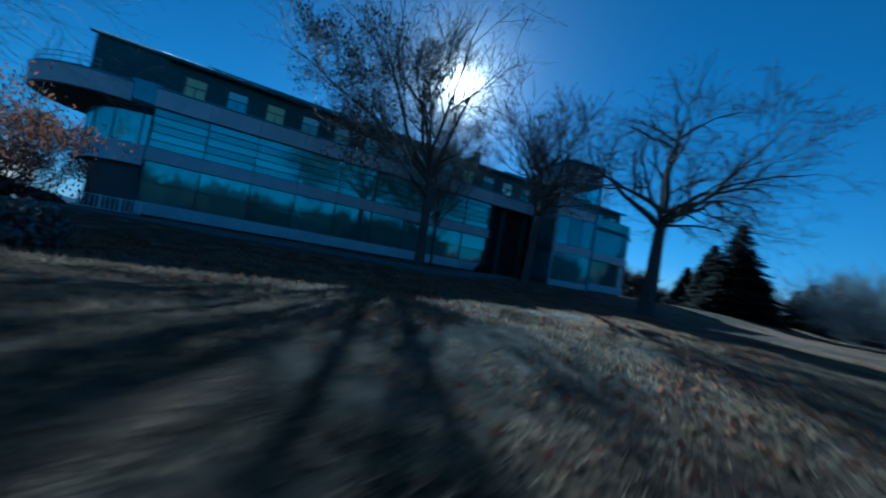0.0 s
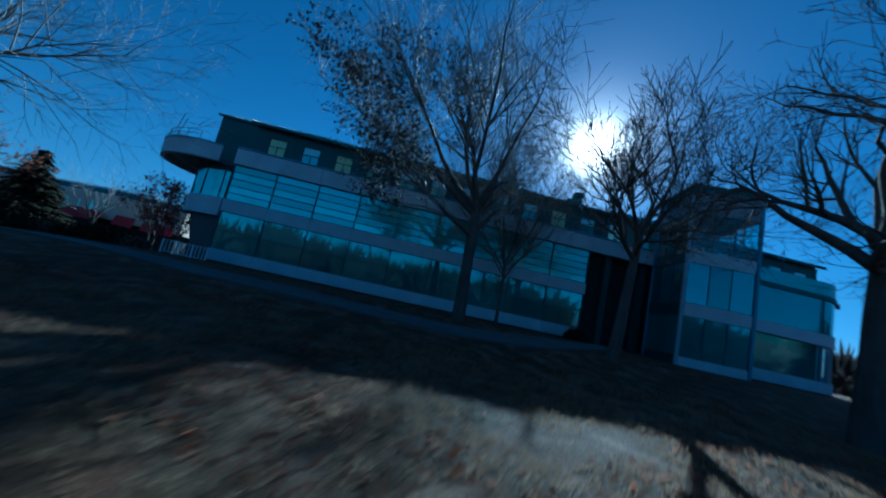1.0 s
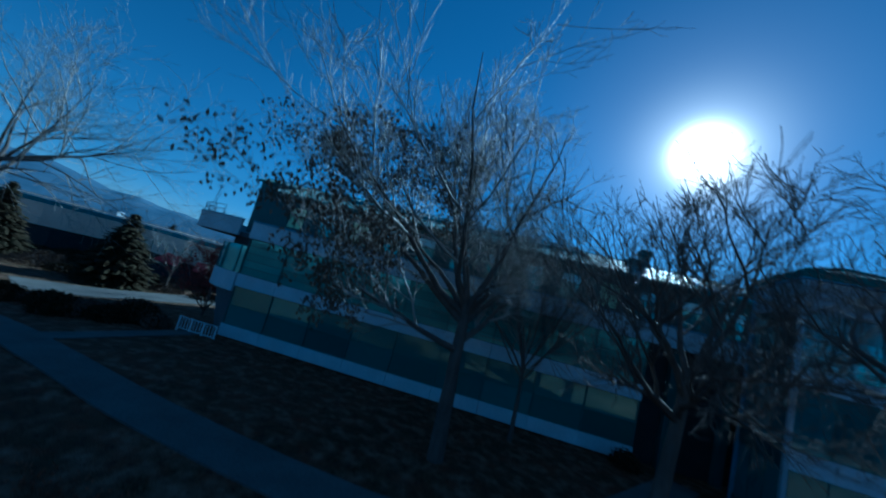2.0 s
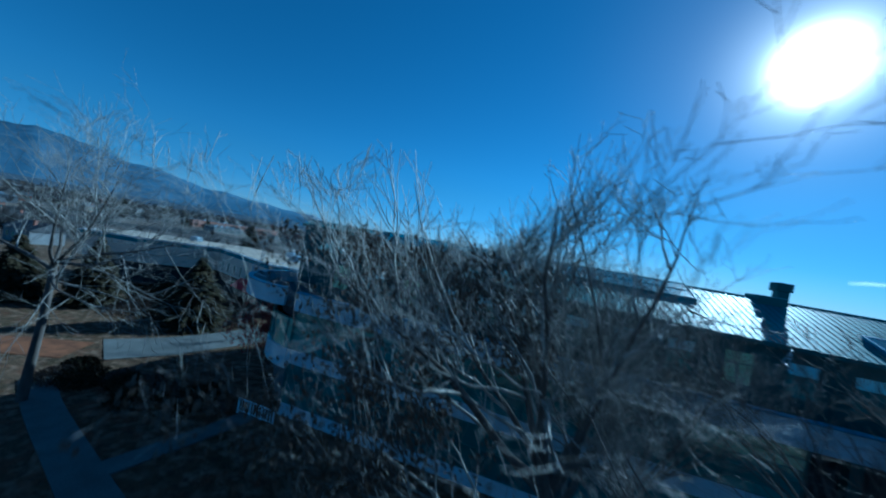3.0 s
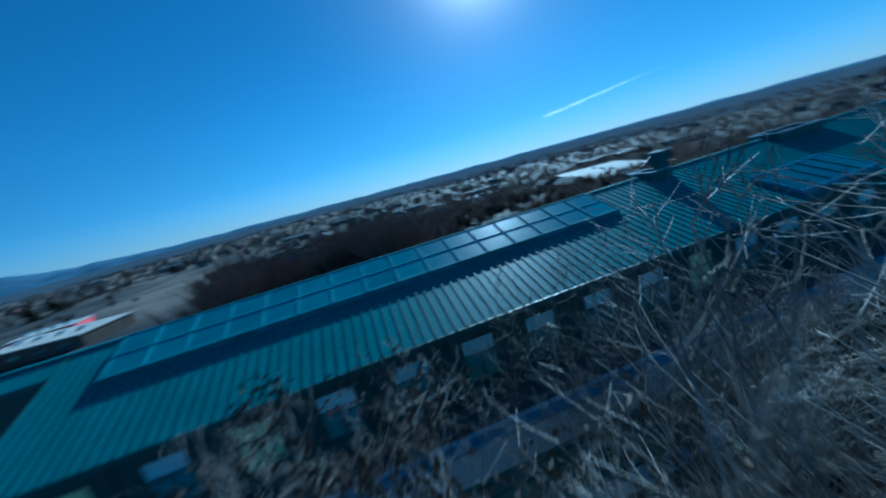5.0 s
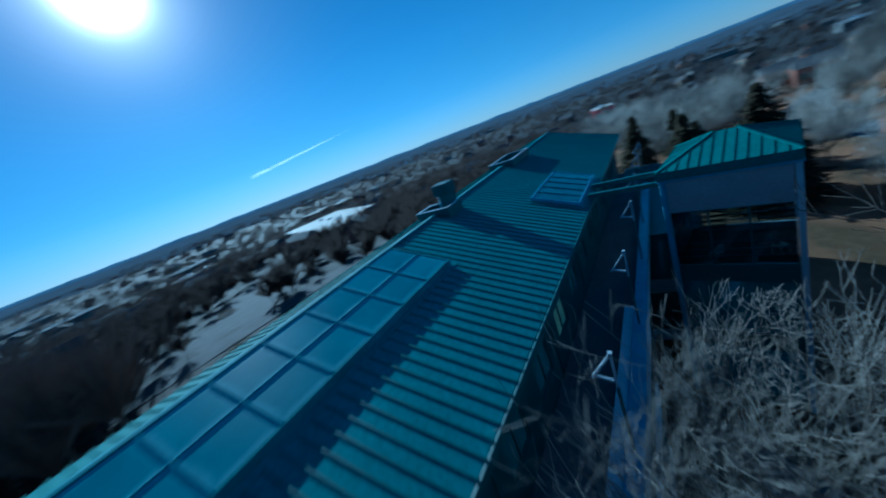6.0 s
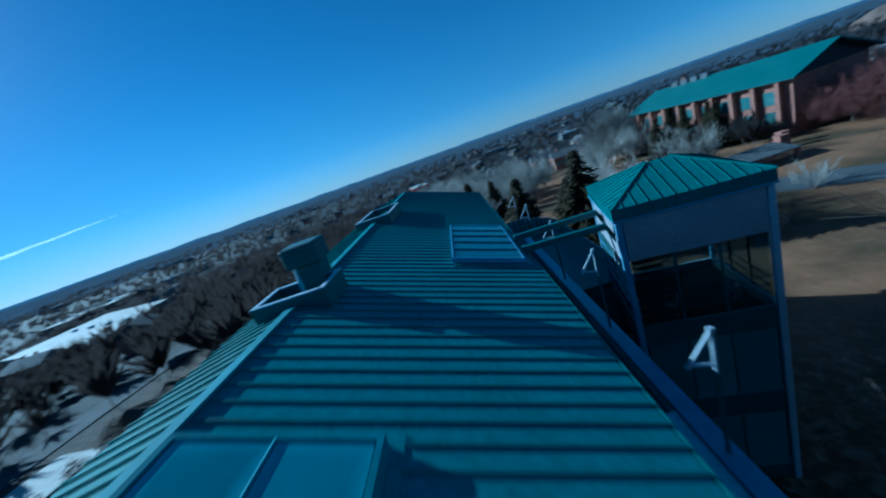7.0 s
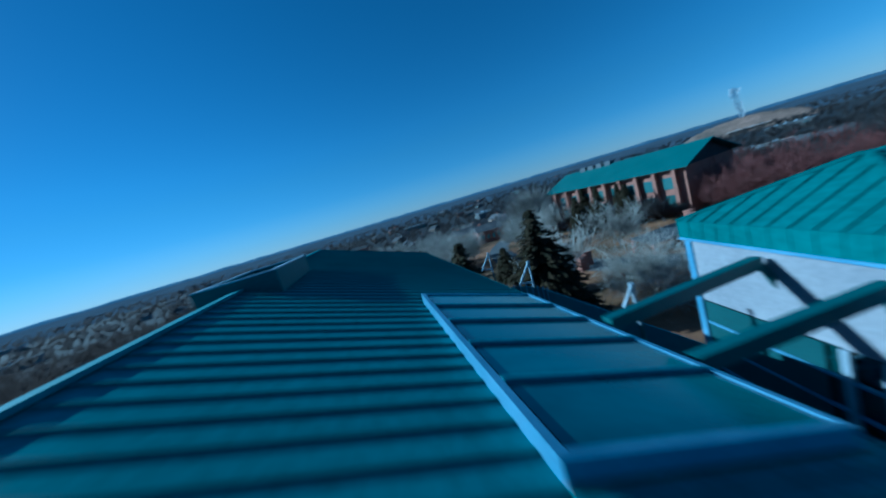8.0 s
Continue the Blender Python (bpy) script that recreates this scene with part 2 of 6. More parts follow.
def dusty_pane():
    """Tinted skylight glass with a pale dusty rim along each pane's edge and faint streaks."""
    # the patchy second tone stands in for cloudy sky reflections
    m = material("skylight_glass", (0.035, 0.15, 0.18), 0.2, 0.0, (0.06, 0.20, 0.23), 0.8, fine=0.05, specular=1.0, spread=0.10)
    m.node_tree.nodes["Principled BSDF"].inputs["IOR"].default_value = 1.65
    nt = m.node_tree
    b = nt.nodes["Principled BSDF"]
    base = b.inputs["Base Color"].links[0].from_socket
    co, mid, away = nt.nodes.new("ShaderNodeTexCoord"), nt.nodes.new("ShaderNodeVectorMath"), nt.nodes.new("ShaderNodeVectorMath")
    mid.operation, away.operation = "SUBTRACT", "ABSOLUTE"
    mid.inputs[1].default_value = (0.5, 0.5, 0.5)
    nt.links.new(co.outputs["Generated"], mid.inputs[0])
    nt.links.new(mid.outputs[0], away.inputs[0])
    sep, far = nt.nodes.new("ShaderNodeSeparateXYZ"), nt.nodes.new("ShaderNodeMath")
    far.operation = "MAXIMUM"
    nt.links.new(away.outputs[0], sep.inputs[0])
    nt.links.new(sep.outputs["X"], far.inputs[0])
    nt.links.new(sep.outputs["Y"], far.inputs[1])
    n, jit = nt.nodes.new("ShaderNodeTexNoise"), nt.nodes.new("ShaderNodeMath")
    n.inputs["Scale"].default_value, n.inputs["Detail"].default_value = 3.0, 3.0
    jit.operation, jit.inputs[1].default_value = "MULTIPLY_ADD", 0.16
    geo = nt.nodes.new("ShaderNodeNewGeometry")
    nt.links.new(geo.outputs["Position"], n.inputs["Vector"])
    nt.links.new(n.outputs["Fac"], jit.inputs[0])
    nt.links.new(far.outputs[0], jit.inputs[2])
    mr, mx = nt.nodes.new("ShaderNodeMapRange"), nt.nodes.new("ShaderNodeMix")
    mr.inputs["From Min"].default_value, mr.inputs["From Max"].default_value, mr.inputs["To Max"].default_value = 0.44, 0.60, 0.75
    mx.data_type = "RGBA"
    mx.inputs["B"].default_value = (0.17, 0.34, 0.38, 1)
    nt.links.new(jit.outputs[0], mr.inputs["Value"])
    nt.links.new(mr.outputs[0], mx.inputs["Factor"])
    nt.links.new(base, mx.inputs["A"])
    nt.links.new(mx.outputs["Result"], b.inputs["Base Color"])
    return m


M["sky_pane"] = dusty_pane()
# pale streaks in the colour stand in for reflected sky
M["streaked_pane"] = material("streaked_skylight_glass", (0.010, 0.055, 0.072), 0.14, 0.0, (0.05, 0.15, 0.17), 1.1, 0.35, fine=0.1, specular=0.45, spread=0.12, stretch=(1.6, 0.5, 1))
M["rust"] = material("rusty_sealant", (0.22, 0.10, 0.055), 0.9, 0.0, (0.12, 0.06, 0.04), 4.0, specular=0.1)


def let_through(m, colour, share=0.5):
    """Makes a thin blade's material let light through from behind."""
    nt = m.node_tree
    b, out = nt.nodes["Principled BSDF"], nt.nodes["Material Output"]
    tr, mx = nt.nodes.new("ShaderNodeBsdfTranslucent"), nt.nodes.new("ShaderNodeMixShader")
    tr.inputs["Color"].default_value = (*colour, 1)
    mx.inputs["Fac"].default_value = share
    nt.links.new(b.outputs[0], mx.inputs[1])
    nt.links.new(tr.outputs[0], mx.inputs[2])
    nt.links.new(mx.outputs[0], out.inputs["Surface"])


let_through(M["straw"], (0.50, 0.355, 0.225), 0.45)
let_through(M["litter"], (0.50, 0.20, 0.11))
let_through(M["awning"], (0.75, 0.16, 0.18), 0.5)
let_through(M["leaf_red"], (0.34, 0.08, 0.07), 0.4)
# lifts the dark backlit woods, standing in for haze between the trees
let_through(M["woods_dark"], (0.08, 0.066, 0.06), 0.3)
let_through(M["woods"], (0.12, 0.105, 0.10), 0.35)


def ground_material():
    """Winter lawn near the building, dry fields and town ground further off."""
    m = bpy.data.materials.new("winter_ground")
    m.use_nodes = True
    nt = m.node_tree
    b = nt.nodes["Principled BSDF"]
    b.inputs["Roughness"].default_value, b.inputs["Specular IOR Level"].default_value = 0.85, 0.15
    geo = nt.nodes.new("ShaderNodeNewGeometry")
    last = None
    layers = (("A", (0.085, 0.054, 0.028), 0, 0, 0), ("B", (0.034, 0.028, 0.010), 0.35, 0.50, 0.24), ("C", (0.10, 0.042, 0.019), 0.9, 0.57, 0.24),
              ("D", (0.27, 0.185, 0.125), 1.3, 0.60, 0.28), ("E", (0.034, 0.024, 0.014), 3.2, 0.60, 0.24), ("F", (0.18, 0.115, 0.068), 30.0, 0.60, 0.12))
    for nm, col, sc, mid, half in layers:
        if last is None:
            base = nt.nodes.new("ShaderNodeRGB")
            base.outputs[0].default_value = (*col, 1)
            last = base.outputs[0]
            continue
        n = nt.nodes.new("ShaderNodeTexNoise")
        n.inputs["Scale"].default_value, n.inputs["Detail"].default_value = sc, 5.0
        nt.links.new(geo.outputs["Position"], n.inputs["Vector"])
        r = nt.nodes.new("ShaderNodeMapRange")
        r.inputs["From Min"].default_value, r.inputs["From Max"].default_value = mid - half * 0.5, mid + half * 0.5
        nt.links.new(n.outputs["Fac"], r.inputs["Value"])
        mx = nt.nodes.new("ShaderNodeMix")
        mx.data_type = "RGBA"
        nt.links.new(r.outputs[0], mx.inputs["Factor"])
        nt.links.new(last, mx.inputs["A"])
        mx.inputs["B"].default_value = (*col, 1)
        last = mx.outputs["Result"]
    # dry fields beyond the grounds; their dark blue-grey tones stand in for haze
    far = nt.nodes.new("ShaderNodeTexNoise")
    far.inputs["Scale"].default_value, far.inputs["Detail"].default_value = 0.012, 6.0
    nt.links.new(geo.outputs["Position"], far.inputs["Vector"])
    field = nt.nodes.new("ShaderNodeMix")
    field.data_type = "RGBA"
    field.inputs["A"].default_value = (0.028, 0.029, 0.031, 1)
    wide, sx, west = nt.nodes.new("ShaderNodeMix"), nt.nodes.new("ShaderNodeSeparateXYZ"), nt.nodes.new("ShaderNodeMapRange")
    wide.data_type = "RGBA"
    wide.inputs["A"].default_value, wide.inputs["B"].default_value = (0.038, 0.038, 0.039, 1), (0.15, 0.122, 0.10, 1)
    west.inputs["From Min"].default_value, west.inputs["From Max"].default_value = -30, -90
    nt.links.new(geo.outputs["Position"], sx.inputs[0])
    nt.links.new(sx.outputs["X"], west.inputs["Value"])
    nt.links.new(west.outputs[0], wide.inputs["Factor"])
    nt.links.new(wide.outputs["Result"], field.inputs["B"])
    fr = nt.nodes.new("ShaderNodeMapRange")
    fr.inputs["From Min"].default_value, fr.inputs["From Max"].default_value = 0.42, 0.58
    nt.links.new(far.outputs["Fac"], fr.inputs["Value"])
    nt.links.new(fr.outputs[0], field.inputs["Factor"])
    mead, tone, mr2, away = nt.nodes.new("ShaderNodeMix"), nt.nodes.new("ShaderNodeTexNoise"), nt.nodes.new("ShaderNodeMapRange"), nt.nodes.new("ShaderNodeMapRange")
    mead.data_type = "RGBA"
    mead.inputs["A"].default_value, mead.inputs["B"].default_value = (0.085, 0.06, 0.030, 1), (0.28, 0.148, 0.078, 1)
    tone.inputs["Scale"].default_value, tone.inputs["Detail"].default_value = 0.09, 6.0
    nt.links.new(geo.outputs["Position"], tone.inputs["Vector"])
    mr2.inputs["From Min"].default_value, mr2.inputs["From Max"].default_value = 0.40, 0.60
    nt.links.new(tone.outputs["Fac"], mr2.inputs["Value"])
    nt.links.new(mr2.outputs[0], mead.inputs["Factor"])
    east = nt.nodes.new("ShaderNodeSeparateXYZ")
    nt.links.new(geo.outputs["Position"], east.inputs[0])
    away.inputs["From Min"].default_value, away.inputs["From Max"].default_value, away.inputs["To Max"].default_value = 20, 32, 0.78
    nt.links.new(east.outputs["X"], away.inputs["Value"])
    south, both = nt.nodes.new("ShaderNodeMapRange"), nt.nodes.new("ShaderNodeMath")
    south.inputs["From Min"].default_value, south.inputs["From Max"].default_value = 48, 30
    nt.links.new(east.outputs["Y"], south.inputs["Value"])
    both.operation = "MULTIPLY"
    nt.links.new(away.outputs[0], both.inputs[0])
    nt.links.new(south.outputs[0], both.inputs[1])
    lawn = nt.nodes.new("ShaderNodeMix")
    lawn.data_type = "RGBA"
    nt.links.new(both.outputs[0], lawn.inputs["Factor"])
    nt.links.new(last, lawn.inputs["A"])
    nt.links.new(mead.outputs["Result"], lawn.inputs["B"])
    last = lawn.outputs["Result"]
    dist = nt.nodes.new("ShaderNodeVectorMath")
    dist.operation = "LENGTH"
    nt.links.new(geo.outputs["Position"], dist.inputs[0])
    dr = nt.nodes.new("ShaderNodeMapRange")
    dr.inputs["From Min"].default_value, dr.inputs["From Max"].default_value = 115, 240
    nt.links.new(dist.outputs["Value"], dr.inputs["Value"])
    north, reach = nt.nodes.new("ShaderNodeMapRange"), nt.nodes.new("ShaderNodeMath")
    north.inputs["From Min"].default_value, north.inputs["From Max"].default_value = 46, 66
    nt.links.new(east.outputs["Y"], north.inputs["Value"])
    reach.operation = "MAXIMUM"
    nt.links.new(dr.outputs[0], reach.inputs[0])
    nt.links.new(north.outputs[0], reach.inputs[1])
    mx = nt.nodes.new("ShaderNodeMix")
    mx.data_type = "RGBA"
    nt.links.new(reach.outputs[0], mx.inputs["Factor"])
    nt.links.new(last, mx.inputs["A"])
    nt.links.new(field.outputs["Result"], mx.inputs["B"])
    nt.links.new(mx.outputs["Result"], b.inputs["Base Color"])
    n = nt.nodes.new("ShaderNodeTexNoise")
    n.inputs["Scale"].default_value, n.inputs["Detail"].default_value = 14.0, 6.0
    nt.links.new(geo.outputs["Position"], n.inputs["Vector"])
    bp = nt.nodes.new("ShaderNodeBump")
    bp.inputs["Strength"].default_value, bp.inputs["Distance"].default_value = 1.0, 0.12
    nt.links.new(n.outputs["Fac"], bp.inputs["Height"])
    nt.links.new(bp.outputs[0], b.inputs["Normal"])
    return m


M["grass"] = ground_material()


# ---- building blocks ----
def box(bm, x0, y0, z0, x1, y1, z1, bevel=0.0):
    vs = [bm.verts.new((x, y, z)) for x in (x0, x1) for y in (y0, y1) for z in (z0, z1)]
    fs = [bm.faces.new([vs[i] for i in f]) for f in ((0, 1, 3, 2), (4, 6, 7, 5), (0, 4, 5, 1), (2, 3, 7, 6), (0, 2, 6, 4), (1, 5, 7, 3))]
    if bevel:
        es = list({e for f in fs for e in f.edges})
        bmesh.ops.bevel(bm, geom=es, offset=bevel, segments=1, affect="EDGES")
    return bm


def prism(bm, ring, z0, z1):
    """An upright prism over a ring of (x, y) corners."""
    lo = [bm.verts.new((x, y, z0)) for x, y in ring]
    hi = [bm.verts.new((x, y, z1)) for x, y in ring]
    bm.faces.new(hi)
    bm.faces.new(lo[::-1])
    n = len(ring)
    for i in range(n):
        bm.faces.new((lo[i], lo[(i + 1) % n], hi[(i + 1) % n], hi[i]))
    return bm


def hexa(bm, bottom, top):
    """A solid between two rings of equally many corners."""
    lo, hi = [bm.verts.new(p) for p in bottom], [bm.verts.new(p) for p in top]
    bm.faces.new(hi)
    bm.faces.new(lo[::-1])
    n = len(lo)
    for i in range(n):
        bm.faces.new((lo[i], lo[(i + 1) % n], hi[(i + 1) % n], hi[i]))
    return bm


def bar(bm, a, b, w, h=None, up=(0, 0, 1)):
    """A straight bar of w by h from a to b."""
    h = h or w
    a, b = Vector(a), Vector(b)
    d = (b - a).normalized()
    s = d.cross(Vector(up))
    s = (s if s.length > 1e-4 else d.cross(Vector((1, 0, 0)))).normalized()
    u = s.cross(d).normalized()
    ring = [(-w / 2, -h / 2), (w / 2, -h / 2), (w / 2, h / 2), (-w / 2, h / 2)]
    return hexa(bm, [a + s * p + u * q for p, q in ring], [b + s * p + u * q for p, q in ring])


def mesh_of(name, bm, mat):
    bmesh.ops.recalc_face_normals(bm, faces=bm.faces[:])
    me = bpy.data.meshes.new(name)
    bm.to_mesh(me)
    bm.free()
    me.materials.append(mat)
    return me


def thing(name, label, category, at=(0, 0, 0), group="", kind=""):
    ob = new(name)
    ob.location = at
    return tagged(ob, label, category, group, kind)


def part(name, bm, mat, parent, label=""):
    """One mesh under a thing or a part; coordinates are the world's."""
    me = bm if isinstance(bm, bpy.types.Mesh) else mesh_of(name, bm, mat)
    ob = new(name, me)
    if parent is not None:
        ob.parent = parent
        base = parent.location if parent.parent is None else Vector((0, 0, 0))
        ob.matrix_parent_inverse = Matrix.Translation(-base)
    return tagged(ob, label) if label else ob


def raw_mesh(name, verts, faces, mat, smooth=False):
    me = bpy.data.meshes.new(name)
    me.from_pydata(verts, [], faces)
    me.materials.append(mat)
    if smooth:
        me.polygons.foreach_set("use_smooth", [True] * len(me.polygons))
    me.update()
    return me


def piece(name, me, parent, at=(0, 0, 0), turn=0.0):
    """One of many alike parts that share a mesh, at a place of its own."""
    ob = new(name, me)
    ob.parent = parent
    base = parent.location if parent.parent is None else Vector((0, 0, 0))
    ob.matrix_parent_inverse = Matrix.Translation(-base)
    ob.location = at
    ob.rotation_euler = (0, 0, turn)
    return ob


def bx(name, mat, parent, *corners, label="", bevel=0.0):
    """A part that is one box."""
    return part(name, box(bmesh.new(), *corners, bevel=bevel), mat, parent, label)


# ---- measures of the main building ----
XL, XW, XR = -14.56, -20.48, 42.1           # ends of the front slope, of the upper roof on the terrace side, and the far end
YE, ZE, YR, ZR, YK = 1.79, 13.81, 8.42, 16.14, 7.07
XF, XE = -14.0, 16.24                       # ends of the long glazed front, which lies at y = 0
BASE, SILL1, HEAD1, SILL2, HEAD2, PARAPET = 1.6, 2.48, 5.41, 6.38, 9.24, 10.63
YW = 2.45                                   # wall of the top storey
SEAM = 0.41


def slope(y):
    return ZE + (y - YE) * (ZR - ZE) / (YR - YE)


# ---- ground ----
def ease(f):
    f = max(0.0, min(1.0, f))
    return f * f * (3 - 2 * f)


def ground_height(x, y):
    far = max(0.0, math.hypot(x - 10, y) - 75)
    drop = -9.0 * min(1.0, far / 190)
    near = math.exp(-((x - 5) / 45) ** 2 - (y / 40) ** 2)
    # the lawn climbs to a low bank before the building
    within = ease((x + 34) / 22) * (1 - ease((x - 60) / 30)) * (1 - ease((y - 12) / 25)) * ease((y + 80) / 30)
    drop += (0.52 + 0.98 * ease((y + 20) / 11)) * within
    return drop + 0.16 * noise.noise((x * 0.16, y * 0.16, 0)) * (1 - 0.6 * near) + 0.10 * noise.noise((x * 0.5, y * 0.5, 3.0)) * (1 if y < -14 else 0.2)


def build_ground():
    xs = sorted(set([i * 1.0 for i in range(-40, 51)] + [s * 50 * 1.16 ** k for k in range(1, 32) for s in (1, -1)]))
    ys = sorted(set([i * 1.0 for i in range(-40, 21)] + [s * 40 * 1.16 ** k for k in range(1, 33) for s in (1, -1)]))
    vs = [(x, y, ground_height(x, y)) for x in xs for y in ys]
    n = len(ys)
    fs = [(i * n + j, (i + 1) * n + j, (i + 1) * n + j + 1, i * n + j + 1) for i in range(len(xs) - 1) for j in range(n - 1)]
    tagged(new("ground", raw_mesh("ground", vs, fs, M["grass"], True)), "dry winter lawn with straw, green and red-brown patches", "ground", kind="structure")


build_ground()


def strip(name, label, category, pts, width, mat, lift=0.05, thick=0.3):
    """A paved way along pts, laid on the ground, with square edges."""
    bm = bmesh.new()
    rows = []
    fine = []
    for (a, b) in zip(pts, pts[1:]):
        for k in range(6):
            fine.append(Vector(a).lerp(Vector(b), k / 6))
    fine.append(Vector(pts[-1]))
    # round the corners of the line
    for _ in range(3):
        fine = [fine[0]] + [(fine[i - 1] + fine[i] * 2 + fine[i + 1]) / 4 for i in range(1, len(fine) - 1)] + [fine[-1]]
    for i, p in enumerate(fine):
        d = (fine[min(i + 1, len(fine) - 1)] - fine[max(i - 1, 0)]).normalized()
        s = Vector((-d.y, d.x)) * width / 2
        row = []
        for q in (p + s, p - s):
            z = ground_height(q.x, q.y) + lift
            row += [bm.verts.new((q.x, q.y, z)), bm.verts.new((q.x, q.y, z - thick))]
        rows.append(row)
    for a, b in zip(rows, rows[1:]):
        for i, j in ((0, 2), (2, 3), (1, 0)):
            bm.faces.new((a[i], a[j], b[j], b[i]))
    return tagged(new(name, mesh_of(name, bm, mat)), label, category, kind="structure")


strip("pavement_1", "pale concrete footpath winding through the shaded lawn", "footpath", [(-33, -4.2), (-28, -6.2), (-22, -8.2), (-15, -10.4), (-8, -12.0), (-2, -12.9), (4, -13.2), (8.5, -11.8), (13.2, -7.4), (18.5, -1.5)], 1.9, M["path"], 0.07)
strip("pavement_2", "pale concrete footpath leading to the glass front", "footpath", [(-17.0, -9.6), (-16.0, -5.0), (-15.4, -1.0)], 1.5, M["path"], 0.075)
strip("pavement_3", "broad pale concrete forecourt beside the building", "forecourt", [(-36.6, 2.0), (-34.2, 6.5), (-32.6, 12), (-31.2, 20), (-31, 34)], 6.0, M["path"], 0.06)
strip("ground_2", "orange-brown mulch bed beside the forecourt", "mulch bed", [(-47, -6.5), (-42.5, -2.2), (-37.6, 0.6)], 4.2, M["mulch"], 0.05)
strip("road_1", "grey asphalt road across the lawn beyond the tower", "road", [(36, -70), (46, -44), (60, -30), (85, -22), (120, -30), (170, -60)], 6.0, M["lot"], 0.08)


# ---- roof of the main building ----
def sheet(bm, x0, x1, y0, z0, y1, z1, thick=0.22):
    hexa(bm, [(x0, y0, z0 - thick), (x1, y0, z0 - thick), (x1, y1, z1 - thick), (x0, y1, z1 - thick)], [(x0, y0, z0), (x1, y0, z0), (x1, y1, z1), (x0, y1, z1)])


YB, ZB = 10.9, 15.64                         # foot of the shallow back slope


def rib_mesh(y0, z0, y1, z1, h=0.036, w=0.05, mat="seam"):
    bm = bmesh.new()
    bar(bm, (0, y0, z0 + h / 2), (0, y1, z1 + h / 2), w, h)
    return mesh_of("seam", bm, M[mat])


def build_roof(b):
    bm = bmesh.new()
    sheet(bm, XL, XR, YE, ZE, YR, ZR)
    roof = part("roof", bm, M["roof"], b, "teal standing-seam metal roof slope")
    bm = bmesh.new()
    sheet(bm, XW, XL - 0.004, YK, slope(YK), YR, ZR)
    small = part("roof", bm, M["roof"], b, "narrow teal roof strip over the terrace")
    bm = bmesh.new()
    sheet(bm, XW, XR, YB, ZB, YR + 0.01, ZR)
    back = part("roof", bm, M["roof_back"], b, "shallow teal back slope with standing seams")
    # ridge cap, eave trims and gable trims
    for x0, x1 in ((XW - 0.03, 16.73), (18.27, 27.28), (31.62, XR + 0.03)):
        bm = bmesh.new()
        bar(bm, (x0, YR, ZR + 0.015), (x1, YR, ZR + 0.015), 0.24, 0.06)
        part("ridge_cap", bm, M["cap"], b, "pale teal ridge cap")
    for x0, x1, y in ((XL, XR, YE), (XW, XL, YK)):
        bm = bmesh.new()
        box(bm, x0 - 0.02, y - 0.09, slope(y) - 0.26, x1 + (0.02 if x1 > 0 else -0.02), y - 0.004, slope(y) - 0.01, 0.015)
        part("gutter", bm, M["trim_dark"], b)
    for x in (XL - 0.05, XR + 0.05):
        bm = bmesh.new()
        bar(bm, (x, YE - 0.05, slope(YE) - 0.08), (x, YR, ZR - 0.08), 0.09, 0.26)
        part("gable_trim", bm, M["trim_dark"], b)
    return roof, small, back


